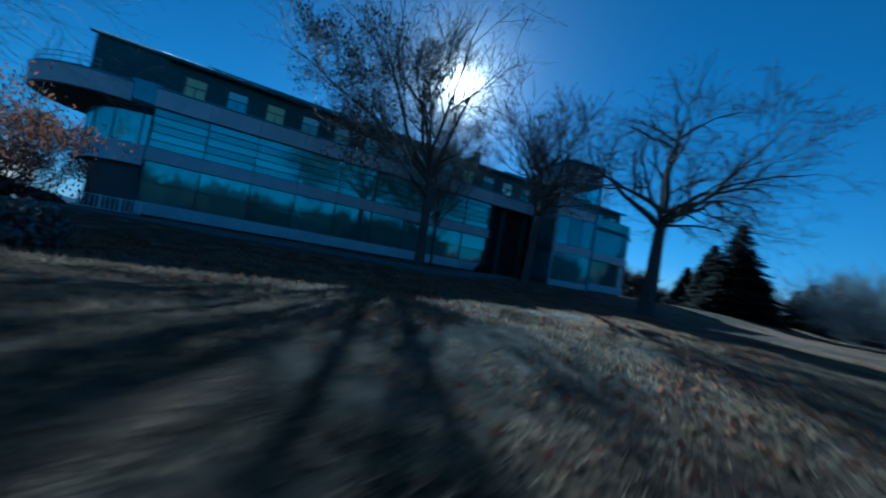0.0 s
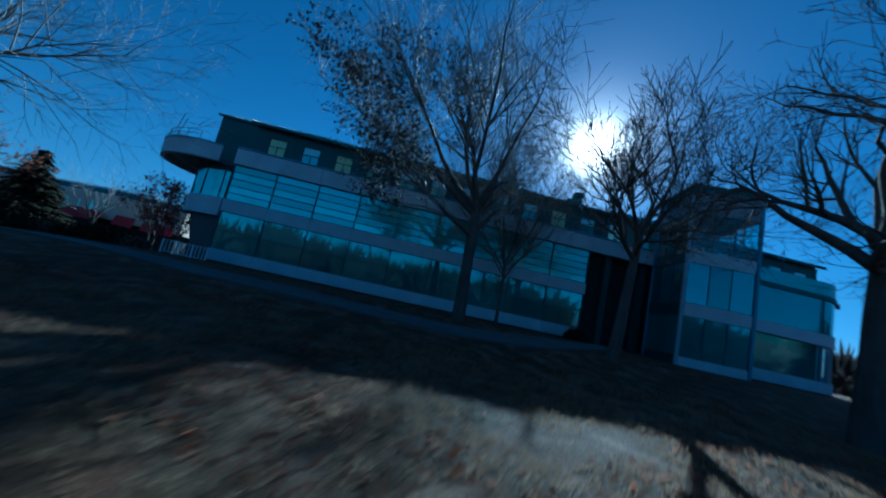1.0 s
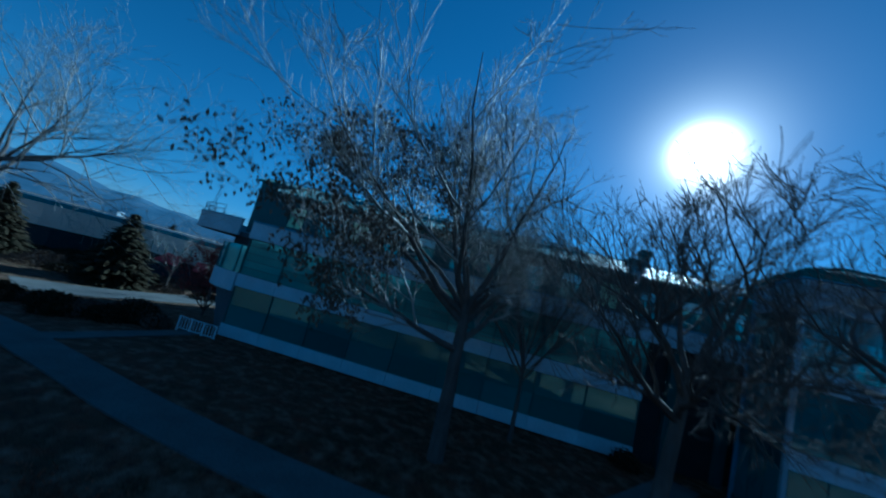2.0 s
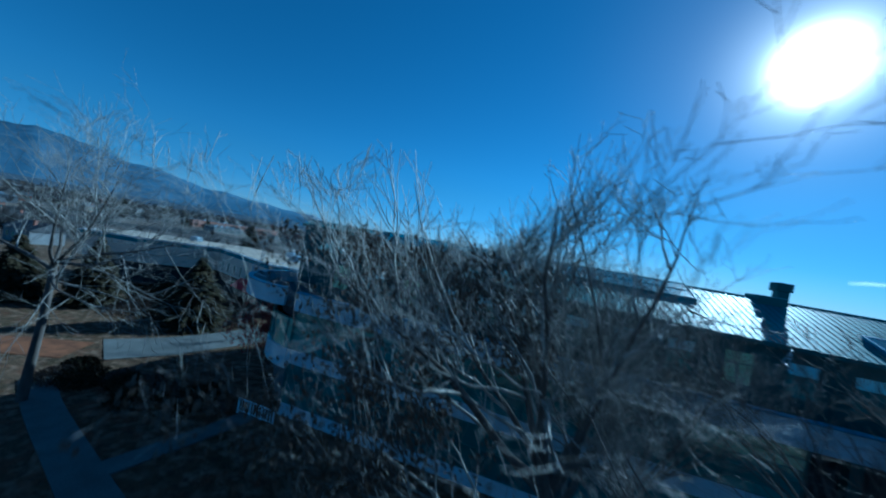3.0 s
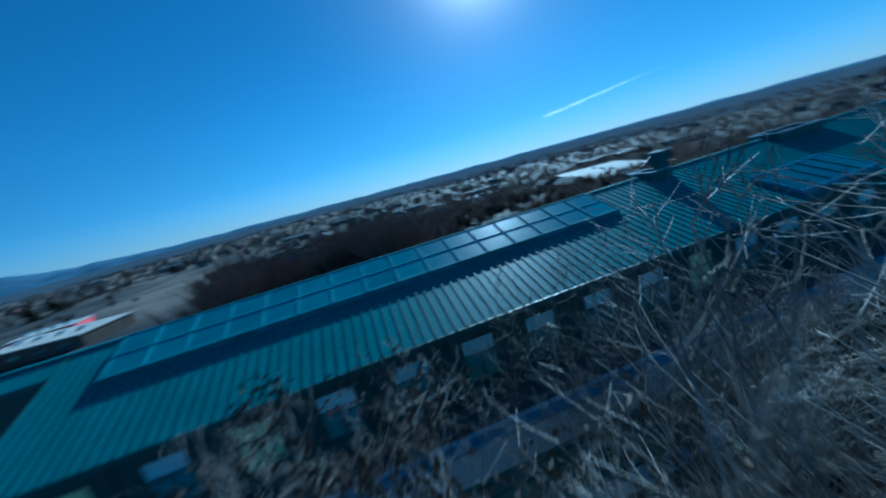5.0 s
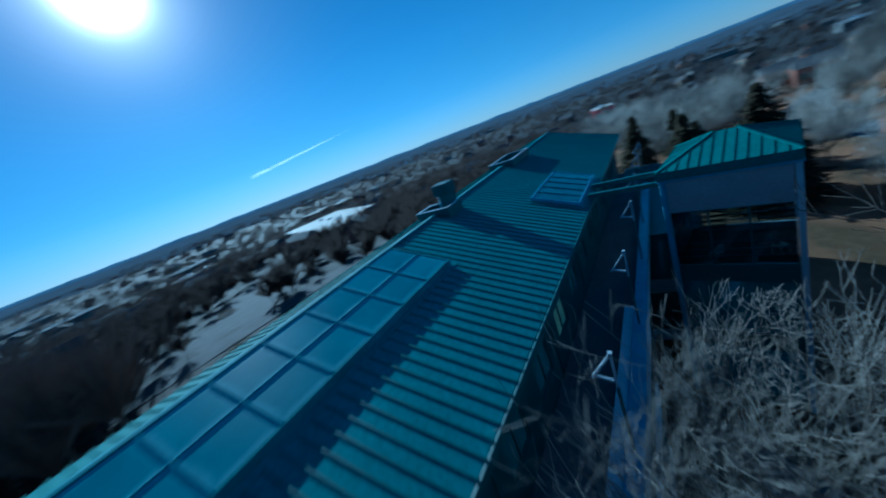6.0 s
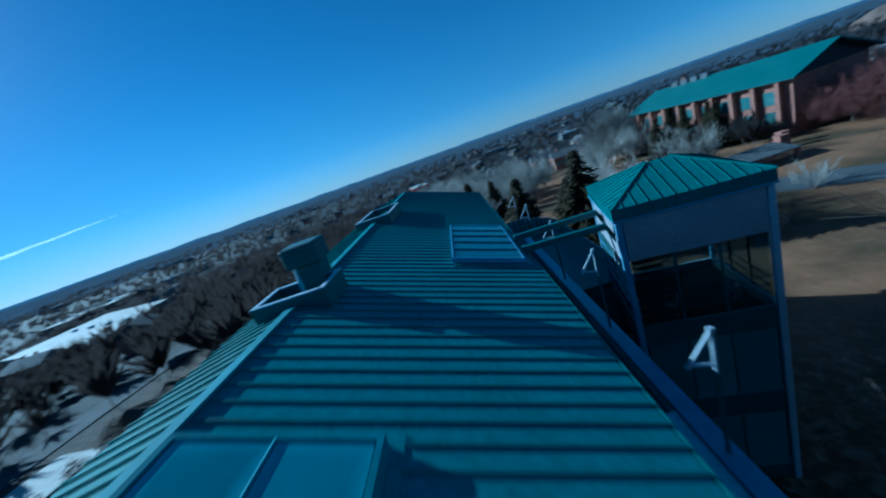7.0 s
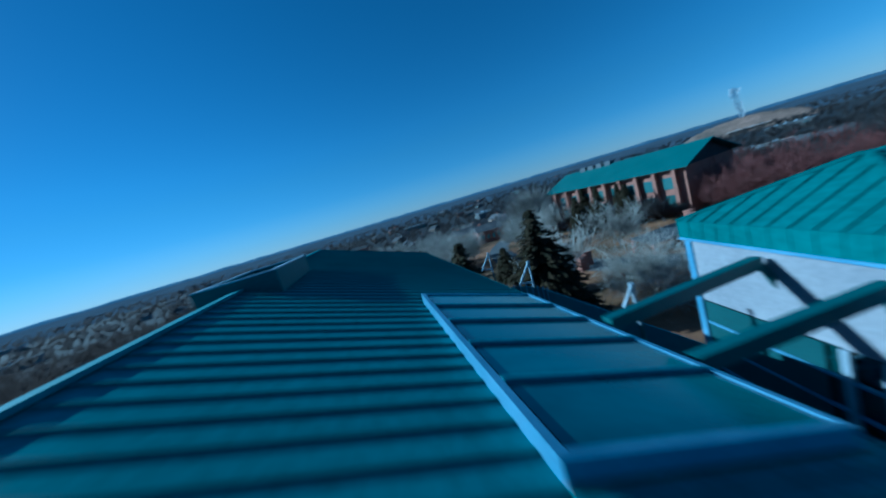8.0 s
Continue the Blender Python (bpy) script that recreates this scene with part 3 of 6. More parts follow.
def build_top_wall(b):
    """Top storey, set back behind the ledge, with a window every 2.92 m."""
    z0, z1 = PARAPET - 0.6, ZE - 0.12
    win = [(-13.1 + 2.92 * k, -11.6 + 2.92 * k) for k in range(19)]
    lo, hi = 11.0, 12.92
    for za, zb in ((z0, lo), (hi, z1 + 0.25)):
        bx("wall", M["clad"], b, XL + 0.25, YW, za, XR - 0.3, YW + 0.3, zb)
    edges = [XL + 0.25] + [e for w in win for e in w] + [XR - 0.3]
    for i in range(0, len(edges), 2):
        if edges[i + 1] - edges[i] > 0.02:
            bx("wall_pier", M["clad"], b, edges[i], YW + 0.004, lo, edges[i + 1], YW + 0.296, hi)
    split = hi - 0.72
    over = mesh_of("pane", box(bmesh.new(), -0.70, 0.10, split + 0.03, 0.70, 0.12, hi - 0.06), M["clerestory"])
    bm = bmesh.new()
    for q in ((-0.75, lo, -0.68, hi), (0.68, lo, 0.75, hi), (-0.68, lo, 0.68, lo + 0.07), (-0.68, hi - 0.07, 0.68, hi), (-0.03, lo + 0.07, 0.03, split - 0.03), (-0.68, split - 0.03, 0.68, split + 0.03)):
        box(bm, q[0], 0.05, q[1], q[2], 0.15, q[3])
    fr = mesh_of("window_frame", bm, M["trim_dark"])
    drawn = mesh_of("pane", box(bmesh.new(), -0.70, 0.10, lo + 0.06, 0.70, 0.12, split - 0.03), M["blind"])
    pale = mesh_of("pane", box(bmesh.new(), -0.70, 0.10, lo + 0.06, 0.70, 0.12, split - 0.03), M["pane_up"])
    hung = mesh_of("pane", box(bmesh.new(), -0.70, 0.10, split + 0.03, 0.70, 0.12, hi - 0.06), M["blind"])
    for n, (a, c) in enumerate(win):
        f = piece("window_frame", fr, b, ((a + c) / 2, YW, 0))
        p = new("pane", drawn if n in (0, 2, 9) else pale)
        p.parent = f
        p = new("pane", hung if n in (0, 2, 9) else over)
        p.parent = f
    # flashing ribs on the wall between the windows
    rib = mesh_of("wall_rib", box(bmesh.new(), -0.03, -0.05, z0 + 0.1, 0.03, -0.003, z1 + 0.1), M["trim_dark"])
    for k in range(0, 19, 2):
        piece("wall_rib", rib, b, (win[k][1] + 0.7, YW, 0))
    # the terrace wall under the narrow roof strip, and the ends
    bx("wall", M["clad"], b, XW + 0.35, YK + 0.12, PARAPET - 0.6, XL + 0.24, YK + 0.4, slope(YK) - 0.05)
    bx("wall", M["clad"], b, XW + 0.35, YK + 0.404, PARAPET - 0.6, XW + 0.65, YB - 0.3, ZB - 0.24)
    bm = bmesh.new()
    hexa(bm, [(XL + 0.25, YW + 0.304, z0), (XL + 0.55, YW + 0.304, z0), (XL + 0.55, YK + 0.1, z0), (XL + 0.25, YK + 0.1, z0)],
         [(XL + 0.25, YW + 0.304, slope(YW) - 0.26), (XL + 0.55, YW + 0.304, slope(YW) - 0.26), (XL + 0.55, YK + 0.1, slope(YK) - 0.26), (XL + 0.25, YK + 0.1, slope(YK) - 0.26)])
    part("wall", bm, M["clad"], b)
    bx("wall", M["clad"], b, XL + 0.6, YB - 0.5, -0.5, XR - 0.3, YB - 0.2, ZB - 0.2)
    bx("wall", M["clad"], b, XR - 0.296, YW, -0.5, XR - 0.05, YB - 0.2, ZE - 0.1)
    bx("core", M["dark"], b, XL + 0.9, 0.9, -0.5, XR - 0.6, YB - 0.6, PARAPET - 0.66)
    bx("terrace_door", M["pane"], b, -17.4, YK + 0.085, PARAPET + 0.02, -15.4, YK + 0.115, 12.9, label="tinted glass terrace door")


def build_front(b):
    """The long glazed front: bands of precast panels and of glass in bays of 3.3 m."""
    bays = [XF + 3.36 * k for k in range(9)] + [XE]
    for z0, z1, out in ((BASE, SILL1, 0.10), (HEAD1, SILL2, 0.10), (HEAD2, PARAPET - 0.12, 0.28)):
        for a, c in zip(bays, bays[1:]):
            bx("spandrel_panel", M["concrete"], b, a + 0.012, -out, z0, c - 0.012, 0.5, z1, bevel=0.01)
    bx("coping", M["trim"], b, XF, -0.36, PARAPET - 0.118, XR - 8, 0.12, PARAPET, bevel=0.02, label="blue-grey metal parapet coping")
    bx("parapet", M["concrete"], b, XE + 0.004, -0.24, HEAD2, XR - 8, 0.06, PARAPET - 0.122)
    bx("ledge", M["ledge"], b, XF, 0.124, HEAD2 + 0.3, XR - 0.4, YW - 0.004, PARAPET - 0.62, label="dark membrane ledge behind the parapet")
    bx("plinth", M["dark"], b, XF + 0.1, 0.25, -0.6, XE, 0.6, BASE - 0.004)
    for lo, hi, rows, mat in ((SILL1, HEAD1, 2, "pane_low"), (SILL2, HEAD2, 5, "pane_up")):
        h = (hi - lo) / rows
        for a, c in zip(bays, bays[1:]):
            me = mesh_of("pane", box(bmesh.new(), -(c - a) / 2 + 0.03, 0, 0.02, (c - a) / 2 - 0.03, 0.03, h - 0.02), M[mat])
            for r in range(rows):
                p = piece("pane", me, b, ((a + c) / 2, 0.06, lo + r * h))
                p.rotation_euler = (radians(random.uniform(-0.5, 0.5)), 0, radians(random.uniform(-0.5, 0.5)))
        for r in range(rows + 1):
            bx("transom", M["trim_dark"], b, XF, 0.0, lo + r * h - 0.025 + (0.025 if r == 0 else -0.025 if r == rows else 0), XE, 0.14, lo + r * h + 0.025 + (0.025 if r == 0 else -0.025 if r == rows else 0))
        mull = mesh_of("mullion", box(bmesh.new(), -0.04, -0.02, lo + 0.05, 0.04, 0.15, hi - 0.05), M["trim_dark"])
        for a in bays:
            piece("mullion", mull, b, (a + (0.05 if a == XF else -0.05 if a == XE else 0), 0, 0))
    # dark entrance recess between the front and the tower
    for z0, z1 in ((0.0, 3.2), (3.4, 6.4), (6.6, 9.2)):
        for x in (16.6, 18.3, 20.0, 21.7, 23.4):
            bx("pane", M["pane_low"], b, x, 2.0, z0, x + 1.6, 2.04, z1)
    for z in (3.2, 6.4, 9.2):
        bx("spandrel", M["trim_dark"], b, XE + 0.1, 1.9, z, 26.0, 2.1, z + 0.2)
    for x in (18.2, 21.6):
        bx("column", M["trim_dark"], b, x - 0.25, 0.3, -0.5, x + 0.25, 0.8, HEAD2)


def ring_band(bm, cx, cy, r, z0, z1, a0, a1, thick=0.25, n=40, r2=None):
    """A curved wall round (cx, cy); r2: its radius at the foot, where it leans."""
    r2 = r2 or r
    rows = []
    for i in range(n + 1):
        a = a0 + (a1 - a0) * i / n
        c, s = math.cos(a), math.sin(a)
        rows.append([bm.verts.new((cx + c * q, cy + s * q, z)) for q, z in ((r2, z0), (r, z1), (r - thick, z1), (r2 - thick, z0))])
    for p, q in zip(rows, rows[1:]):
        for i in range(4):
            bm.faces.new((p[i], q[i], q[(i + 1) % 4], p[(i + 1) % 4]))
    bm.faces.new(rows[0])
    bm.faces.new(rows[-1][::-1])


def disc(bm, cx, cy, r, z0, z1, n=48):
    prism(bm, [(cx + r * math.cos(2 * math.pi * i / n), cy + r * math.sin(2 * math.pi * i / n)) for i in range(n)], z0, z1)


def build_round_end(b):
    cx, cy, r = -16.6, 5.9, 5.75
    bm = bmesh.new()
    ring_band(bm, cx, cy, r, HEAD2 + 0.02, PARAPET - 0.1, radians(80), radians(282), 0.3)
    t = part("balcony_fascia", bm, M["concrete"], b, "pale curved fascia of the round terrace")
    bm = bmesh.new()
    ring_band(bm, cx, cy, r + 0.06, PARAPET - 0.096, PARAPET + 0.02, radians(80), radians(282), 0.42)
    part("coping", bm, M["trim"], b)
    bm = bmesh.new()
    disc(bm, cx, cy, r - 0.32, HEAD2 - 0.02, HEAD2 + 0.35)
    part("terrace_floor", bm, M["ledge"], b)
    # thin rail and aerials on the terrace edge
    for k in range(15):
        a = radians(95 + 12 * k)
        bm = bmesh.new()
        x, y = cx + (r - 0.15) * math.cos(a), cy + (r - 0.15) * math.sin(a)
        bar(bm, (x, y, PARAPET), (x, y, PARAPET + 0.75), 0.035)
        part("rail_post", bm, M["steel"], b)
    for z in (0.4, 0.75):
        bm = bmesh.new()
        ring_band(bm, cx, cy, r - 0.13, PARAPET + z, PARAPET + z + 0.035, radians(95), radians(263), 0.035)
        part("rail", bm, M["steel"], b)
    for x, y, h in ((-21.3, 3.2, 3.0), (-20.6, 2.6, 2.2)):
        bm = bmesh.new()
        bar(bm, (x, y, PARAPET), (x + 0.5, y, PARAPET + h), 0.04)
        part("aerial", bm, M["steel"], b)
    # rounded glazed bay and its support below
    cx, cy, r = -13.6, 5.0, 5.05
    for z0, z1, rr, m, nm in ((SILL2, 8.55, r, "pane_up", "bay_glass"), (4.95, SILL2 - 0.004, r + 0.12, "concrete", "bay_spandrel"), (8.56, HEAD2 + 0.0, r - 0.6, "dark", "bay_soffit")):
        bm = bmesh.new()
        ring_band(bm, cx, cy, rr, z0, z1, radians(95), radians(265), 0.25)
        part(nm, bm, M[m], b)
    bm = bmesh.new()
    ring_band(bm, cx, cy, 4.6, -0.4, 4.94, radians(100), radians(262), 0.3, r2=3.4)
    part("bay_support", bm, M["ledge"], b, "dark grey curved wall carrying the bay")
    for k in range(9):
        a = radians(100 + 20 * k)
        bm = bmesh.new()
        x, y = cx + (r + 0.02) * math.cos(a), cy + (r + 0.02) * math.sin(a)
        bar(bm, (x, y, SILL2 + 0.02), (x, y, 8.53), 0.07)
        part("mullion", bm, M["trim_dark"], b)


def build_skylight(name, label, x0, x1, y0, y1, h, cols, rows, curb="trim", glass="sky_pane", lip=0.02):
    """A raised skylight on the front slope: curb, glazing bars and one pane for each field."""
    s = thing(name, label, "skylight", ((x0 + x1) / 2, (y0 + y1) / 2, slope((y0 + y1) / 2)), "roof skylights")
    k = (ZR - ZE) / (YR - YE)
    w = 0.08
    for a, b_, c, d in ((x0, x1, y0, y0 + w), (x0, x1, y1 - w, y1), (x0, x0 + w, y0 + w, y1 - w), (x1 - w, x1, y0 + w, y1 - w)):
        bm = bmesh.new()
        hexa(bm, [(a, c, slope(c) - 0.05), (b_, c, slope(c) - 0.05), (b_, d, slope(d) - 0.05), (a, d, slope(d) - 0.05)],
             [(a, c, slope(c) + h), (b_, c, slope(c) + h), (b_, d, slope(d) + h), (a, d, slope(d) + h)])
        part("curb", bm, M[curb], s, "blue-grey metal curb")
    # flashing apron on the roof round the curb
    for a, b_, c, d in ((x0 - 0.18, x1 + 0.18, y0 - 0.18, y0 - 0.004), (x0 - 0.18, x0 - 0.004, y0, y1), (x1 + 0.004, x1 + 0.18, y0, y1)):
        bm = bmesh.new()
        hexa(bm, [(a, c, slope(c) - 0.02), (b_, c, slope(c) - 0.02), (b_, d, slope(d) - 0.02), (a, d, slope(d) - 0.02)],
             [(a, c, slope(c) + lip), (b_, c, slope(c) + lip), (b_, d, slope(d) + lip), (a, d, slope(d) + lip)])
        part("flashing", bm, M["roof"], s)
    if lip > 0.03:
        bm = bmesh.new()
        bar(bm, (x0 - 0.012, y0, slope(y0) + lip + 0.006), (x0 - 0.012, y1, slope(y1) + lip + 0.006), 0.02, 0.03)
        part("sealant", bm, M["rust"], s, "rust-brown line of old sealant")
    px, py = (x1 - x0 - 2 * w) / cols, (y1 - y0 - 2 * w) / rows
    bm = bmesh.new()
    top = h - 0.03
    hexa(bm, [(0.03, 0.03, 0.03 * k + top - 0.03), (px - 0.03, 0.03, 0.03 * k + top - 0.03), (px - 0.03, py - 0.03, (py - 0.03) * k + top - 0.03), (0.03, py - 0.03, (py - 0.03) * k + top - 0.03)],
         [(0.03, 0.03, 0.03 * k + top), (px - 0.03, 0.03, 0.03 * k + top), (px - 0.03, py - 0.03, (py - 0.03) * k + top), (0.03, py - 0.03, (py - 0.03) * k + top)])
    pane = mesh_of("pane", bm, M[glass])
    for i in range(cols):
        for j in range(rows):
            y = y0 + w + j * py
            piece("pane", pane, s, (x0 + w + i * px, y, slope(y)))
    bm = bmesh.new()
    bar(bm, (0, y0 + w, slope(y0 + w) + h - 0.01), (0, y1 - w, slope(y1 - w) + h - 0.01), 0.05, 0.06)
    me = mesh_of("glazing_bar", bm, M["bar"])
    for i in range(1, cols):
        piece("glazing_bar", me, s, (x0 + w + i * px, 0, 0))
    for j in range(1, rows):
        y = y0 + w + j * py
        bm = bmesh.new()
        bar(bm, (x0 + w, y, slope(y) + h - 0.022), (x1 - w, y, slope(y) + h - 0.022), 0.03, 0.05)
        part("glazing_bar", bm, M["bar"], s)
    bm = bmesh.new()
    hexa(bm, [(x0 + w, y0 + w, slope(y0) + 0.02), (x1 - w, y0 + w, slope(y0) + 0.02), (x1 - w, y1 - w, slope(y1) - 0.02), (x0 + w, y1 - w, slope(y1) - 0.02)],
         [(x0 + w, y0 + w, slope(y0) + 0.08), (x1 - w, y0 + w, slope(y0) + 0.08), (x1 - w, y1 - w, slope(y1) + 0.04), (x0 + w, y1 - w, slope(y1) + 0.04)])
    part("backing", bm, M["trim_dark"], s)


def build_vent(label, x0, x1, y0, y1, top, hood):
    """A roof vent in the ridge: a curb with pale rims, and an exhaust hood on a conical duct."""
    v = thing("roof_vent", label, "roof vent", ((x0 + x1) / 2, (y0 + y1) / 2, ZR - 0.3), "ridge vents")
    w = 0.12
    for a, b_, c, d in ((x0, x1, y0, y0 + w), (x0, x1, y1 - w, y1), (x0, x0 + w, y0 + w, y1 - w), (x1 - w, x1, y0 + w, y1 - w)):
        bx("curb", M["trim_dark"], v, a, c, 14.2, b_, d, top, label="dark green metal curb")
        bx("rim", M["steel"], v, a - 0.01, c - 0.01, top + 0.003, b_ + 0.01, d + 0.01, top + 0.04, label="pale metal rim")
    bx("vent_floor", M["dark"], v, x0 + w, y0 + w, 14.6, x1 - w, y1 - w, 15.5)
    if hood:
        hx0, hx1, hy0, hy1, hz0, hz1 = hood
        bm = bmesh.new()
        cx, cy = hx0 + 0.5, hy1 - 0.02
        n = 20
        r0, r1 = 0.15, 0.09
        hexa(bm, [(cx + r0 * math.cos(i * 6.2832 / n), cy + r0 * math.sin(i * 6.2832 / n), top - 0.35) for i in range(n)],
             [(cx + r1 * math.cos(i * 6.2832 / n), cy + r1 * math.sin(i * 6.2832 / n), hz0 + 0.05) for i in range(n)])
        part("duct", bm, M["concrete"], v, "pale grey conical duct")
        bx("pedestal", M["trim_dark"], v, hx0 + 0.12, hy0 + 0.12, top - 0.6, hx1 - 0.12, hy1 - 0.22, hz0 - 0.004, label="dark green sheet-metal pedestal")
        bm = bmesh.new()
        box(bm, hx0, hy0, hz0, hx1, hy1, hz1, 0.04)
        hd = part("hood", bm, M["clad"], v, "boxy dark green exhaust hood")
        for k in range(5):
            z = hz0 + 0.06 + k * (hz1 - hz0 - 0.12) / 5
            bx("louvre", M["trim_dark"], hd, hx0 - 0.03, hy0 + 0.05, z, hx0 - 0.004, hy1 - 0.05, z + 0.05)


def build_brace(x):
    """A steel stay on the ledge: an upright on the parapet, a raking leg and a tie."""
    a = thing("parapet_stay", "pale painted steel A-shaped stay standing on the ledge", "steel stay", (x, 0.4, PARAPET), "parapet stays")
    for p, q in (((x, -0.11, 12.72), (x, -0.13, 13.70)), ((x, -0.13, 13.70), (x, 0.42, 12.98)), ((x, -0.06, 12.92), (x, 0.36, 13.04))):
        bm = bmesh.new()
        bar(bm, p, q, 0.055, 0.055)
        part("leg", bm, M["steel"], a)
    # lower upright coloured dark, standing in for the shade below the eave
    bm = bmesh.new()
    bar(bm, (x, -0.11, PARAPET), (x, -0.11, 12.71), 0.07, 0.07)
    part("post", bm, M["trim_dark"], a, "post coloured dark for the eave's shade")
    bx("head_plate", M["steel"], a, x - 0.045, -0.17, 13.69, x + 0.045, -0.07, 13.76)


def build_main():
    b = thing("office_building", "long office building with teal metal roof and glass bands", "building", (10, 5, 0))
    roof, small, back = build_roof(b)
    build_top_wall(b)
    build_front(b)
    build_round_end(b)
    return roof, small, back


ROOFS = build_main()


def build_shade_block():
    """An unseen block added behind the terrace to shade the ground, hidden by the ridge."""
    w = thing("rear_wing", "unseen dark green block added to shade ground by the terrace", "building", (-13, 19, 0))
    bx("wall", M["clad"], w, -20.2, 10.95, -0.5, -6.0, 27.0, 12.3)
    bx("roof", M["ledge"], w, -20.35, 10.93, 12.304, -5.85, 27.15, 12.6, label="dark membrane roof")
    for k in range(4):
        bx("window", M["pane"], w, -20.26, 12.4 + 3.6 * k, 7.0, -20.205, 14.8 + 3.6 * k, 9.2)
        bx("window", M["pane"], w, -20.26, 12.4 + 3.6 * k, 2.6, -20.205, 14.8 + 3.6 * k, 5.2)


build_shade_block()
build_skylight("skylight", "long ridge skylight with two rows of tinted panes", -12.24, 12.46, 5.50, 8.14, 0.23, 16, 2, "cap")
build_skylight("skylight", "short skylight at the eave with blue-grey metal curb", 20.28, 25.85, 2.12, 4.53, 0.26, 5, 1, glass="streaked_pane", lip=0.05)
build_vent("dark green ridge vent with a boxy exhaust hood", 16.75, 18.25, 7.48, 9.5, 16.36, (17.70, 18.6, 7.7, 8.7, 16.85, 17.45))
build_vent("long dark green ridge vent with pale rims", 27.3, 31.6, 7.5, 9.4, 16.38, None)
for q in (14.75, 20.3, 25.3, 30.6, 35.0):
    build_brace(q)
for q in (9.2,):
    build_brace(q)


# ---- stair tower ----
def build_tower():
    t = thing("stair_tower", "glazed stair tower with teal hipped metal roof", "tower", (23.0, -4.22, 0))
    turn = Matrix.Translation((23.0, -4.22, 0)) @ Matrix.Rotation(radians(-12.3), 4, "Z")
    A, B, Z = 2.35, 2.30, 14.19

    def add(name, bm, mat, parent=t, label=""):
        bmesh.ops.transform(bm, matrix=turn, verts=bm.verts[:])
        return part(name, bm, M[mat], parent, label)

    o = 0.16
    E, TOP, R = Z + 0.40, 15.42, 0.45          # top of the upright eave band, height and half length of the ridge
    ridge = [(-0.05, R, TOP), (-0.05, -R, TOP), (0.05, -R, TOP), (0.05, R, TOP)]
    bm = bmesh.new()
    hexa(bm, [(-A - o, B + o, E), (-A - o, -B - o, E), (A + o, -B - o, E), (A + o, B + o, E)], ridge)
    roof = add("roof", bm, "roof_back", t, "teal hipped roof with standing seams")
    bm = bmesh.new()
    box(bm, -A - o, -B - o, Z - 0.02, A + o, B + o, E - 0.004)
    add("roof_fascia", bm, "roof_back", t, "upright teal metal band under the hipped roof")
    bm = bmesh.new()
    box(bm, -A - o - 0.02, -B - o - 0.02, Z - 0.09, A + o + 0.02, B + o + 0.02, Z - 0.024)
    add("eave_edge", bm, "trim", t, "blue-grey metal eave edge")
    # seams down each slope of the hip
    for side in range(4):
        half, other = (A + o, B + o) if side % 2 == 0 else (B + o, A + o)
        n = 12
        for k in range(-n // 2, n // 2 + 1):
            u = k * 2 * half / n
            if abs(u) > half - 0.12:
                continue
            lim = 0.05 if side % 2 == 0 else R
            f = 1.0 if abs(u) < lim else (half - abs(u)) / (half - lim)
            run = other - (R if side % 2 == 0 else 0.05)
            bm = bmesh.new()
            bar(bm, (u, -other, E + 0.02), (u, -other + run * f, E + 0.02 + (TOP - E) * f), 0.02, 0.03)
            box(bm, u - 0.01, -other - 0.016, Z - 0.015, u + 0.01, -other - 0.002, E + 0.025)
            bmesh.ops.transform(bm, matrix=Matrix.Rotation(side * math.pi / 2, 4, "Z"), verts=bm.verts[:])
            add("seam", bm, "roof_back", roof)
    for sx in (-1, 1):
        for sy in (-1, 1):
            bm = bmesh.new()
            bar(bm, (sx * (A + o), sy * (B + o), E + 0.02), (sx * 0.05, sy * R, TOP + 0.03), 0.11, 0.06)
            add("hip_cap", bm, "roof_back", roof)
            bm = bmesh.new()
            box(bm, sx * A - 0.11, sy * B - 0.11, -0.5, sx * A + 0.11, sy * B + 0.11, Z - 0.134, 0.02)
            add("corner_post", bm, "steel" if (sx, sy) == (-1, -1) else "trim")
    for side in range(4):
        rot = Matrix.Rotation(side * math.pi / 2, 4, "Z")
        half, other = (A, B) if side % 2 == 0 else (B, A)

        def face(name, u0, z0, u1, z1, depth0, depth1, mat, label=""):
            bm_ = bmesh.new()
            box(bm_, u0, -other - depth1, z0, u1, -other - depth0, z1)
            bmesh.ops.transform(bm_, matrix=rot, verts=bm_.verts[:])
            return add(name, bm_, mat, t, label)

        face("band", -half + 0.145, 12.5, half - 0.145, Z - 0.134, -0.10, 0.08, "plaster", "pale plaster band under the eaves")
        # sides 2 and 3 get darker spandrels and glass: shade put into their colour
        for z0, z1 in ((8.75, 9.65), (4.95, 5.85), (1.15, 2.1)):
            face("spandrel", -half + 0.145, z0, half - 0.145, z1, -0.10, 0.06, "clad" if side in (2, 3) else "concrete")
        for z0, z1, m in ((9.66, 12.49, "clear"), (5.86, 8.74, "pane"), (2.11, 4.94, "pane"), (0.0, 1.14, "pane_low")):
            for k in range(3):
                u = -half + 0.16 + k * (2 * half - 0.32) / 3
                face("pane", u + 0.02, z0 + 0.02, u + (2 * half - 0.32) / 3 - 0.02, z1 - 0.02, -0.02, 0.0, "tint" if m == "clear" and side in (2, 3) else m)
            for k in (1, 2):
                u = -half + 0.16 + k * (2 * half - 0.32) / 3
                face("mullion", u - 0.03, z0, u + 0.03, z1, -0.06, 0.03, "trim_dark")
        if side == 2:
            for k in range(3):
                z = 12.47 - 0.62 * k
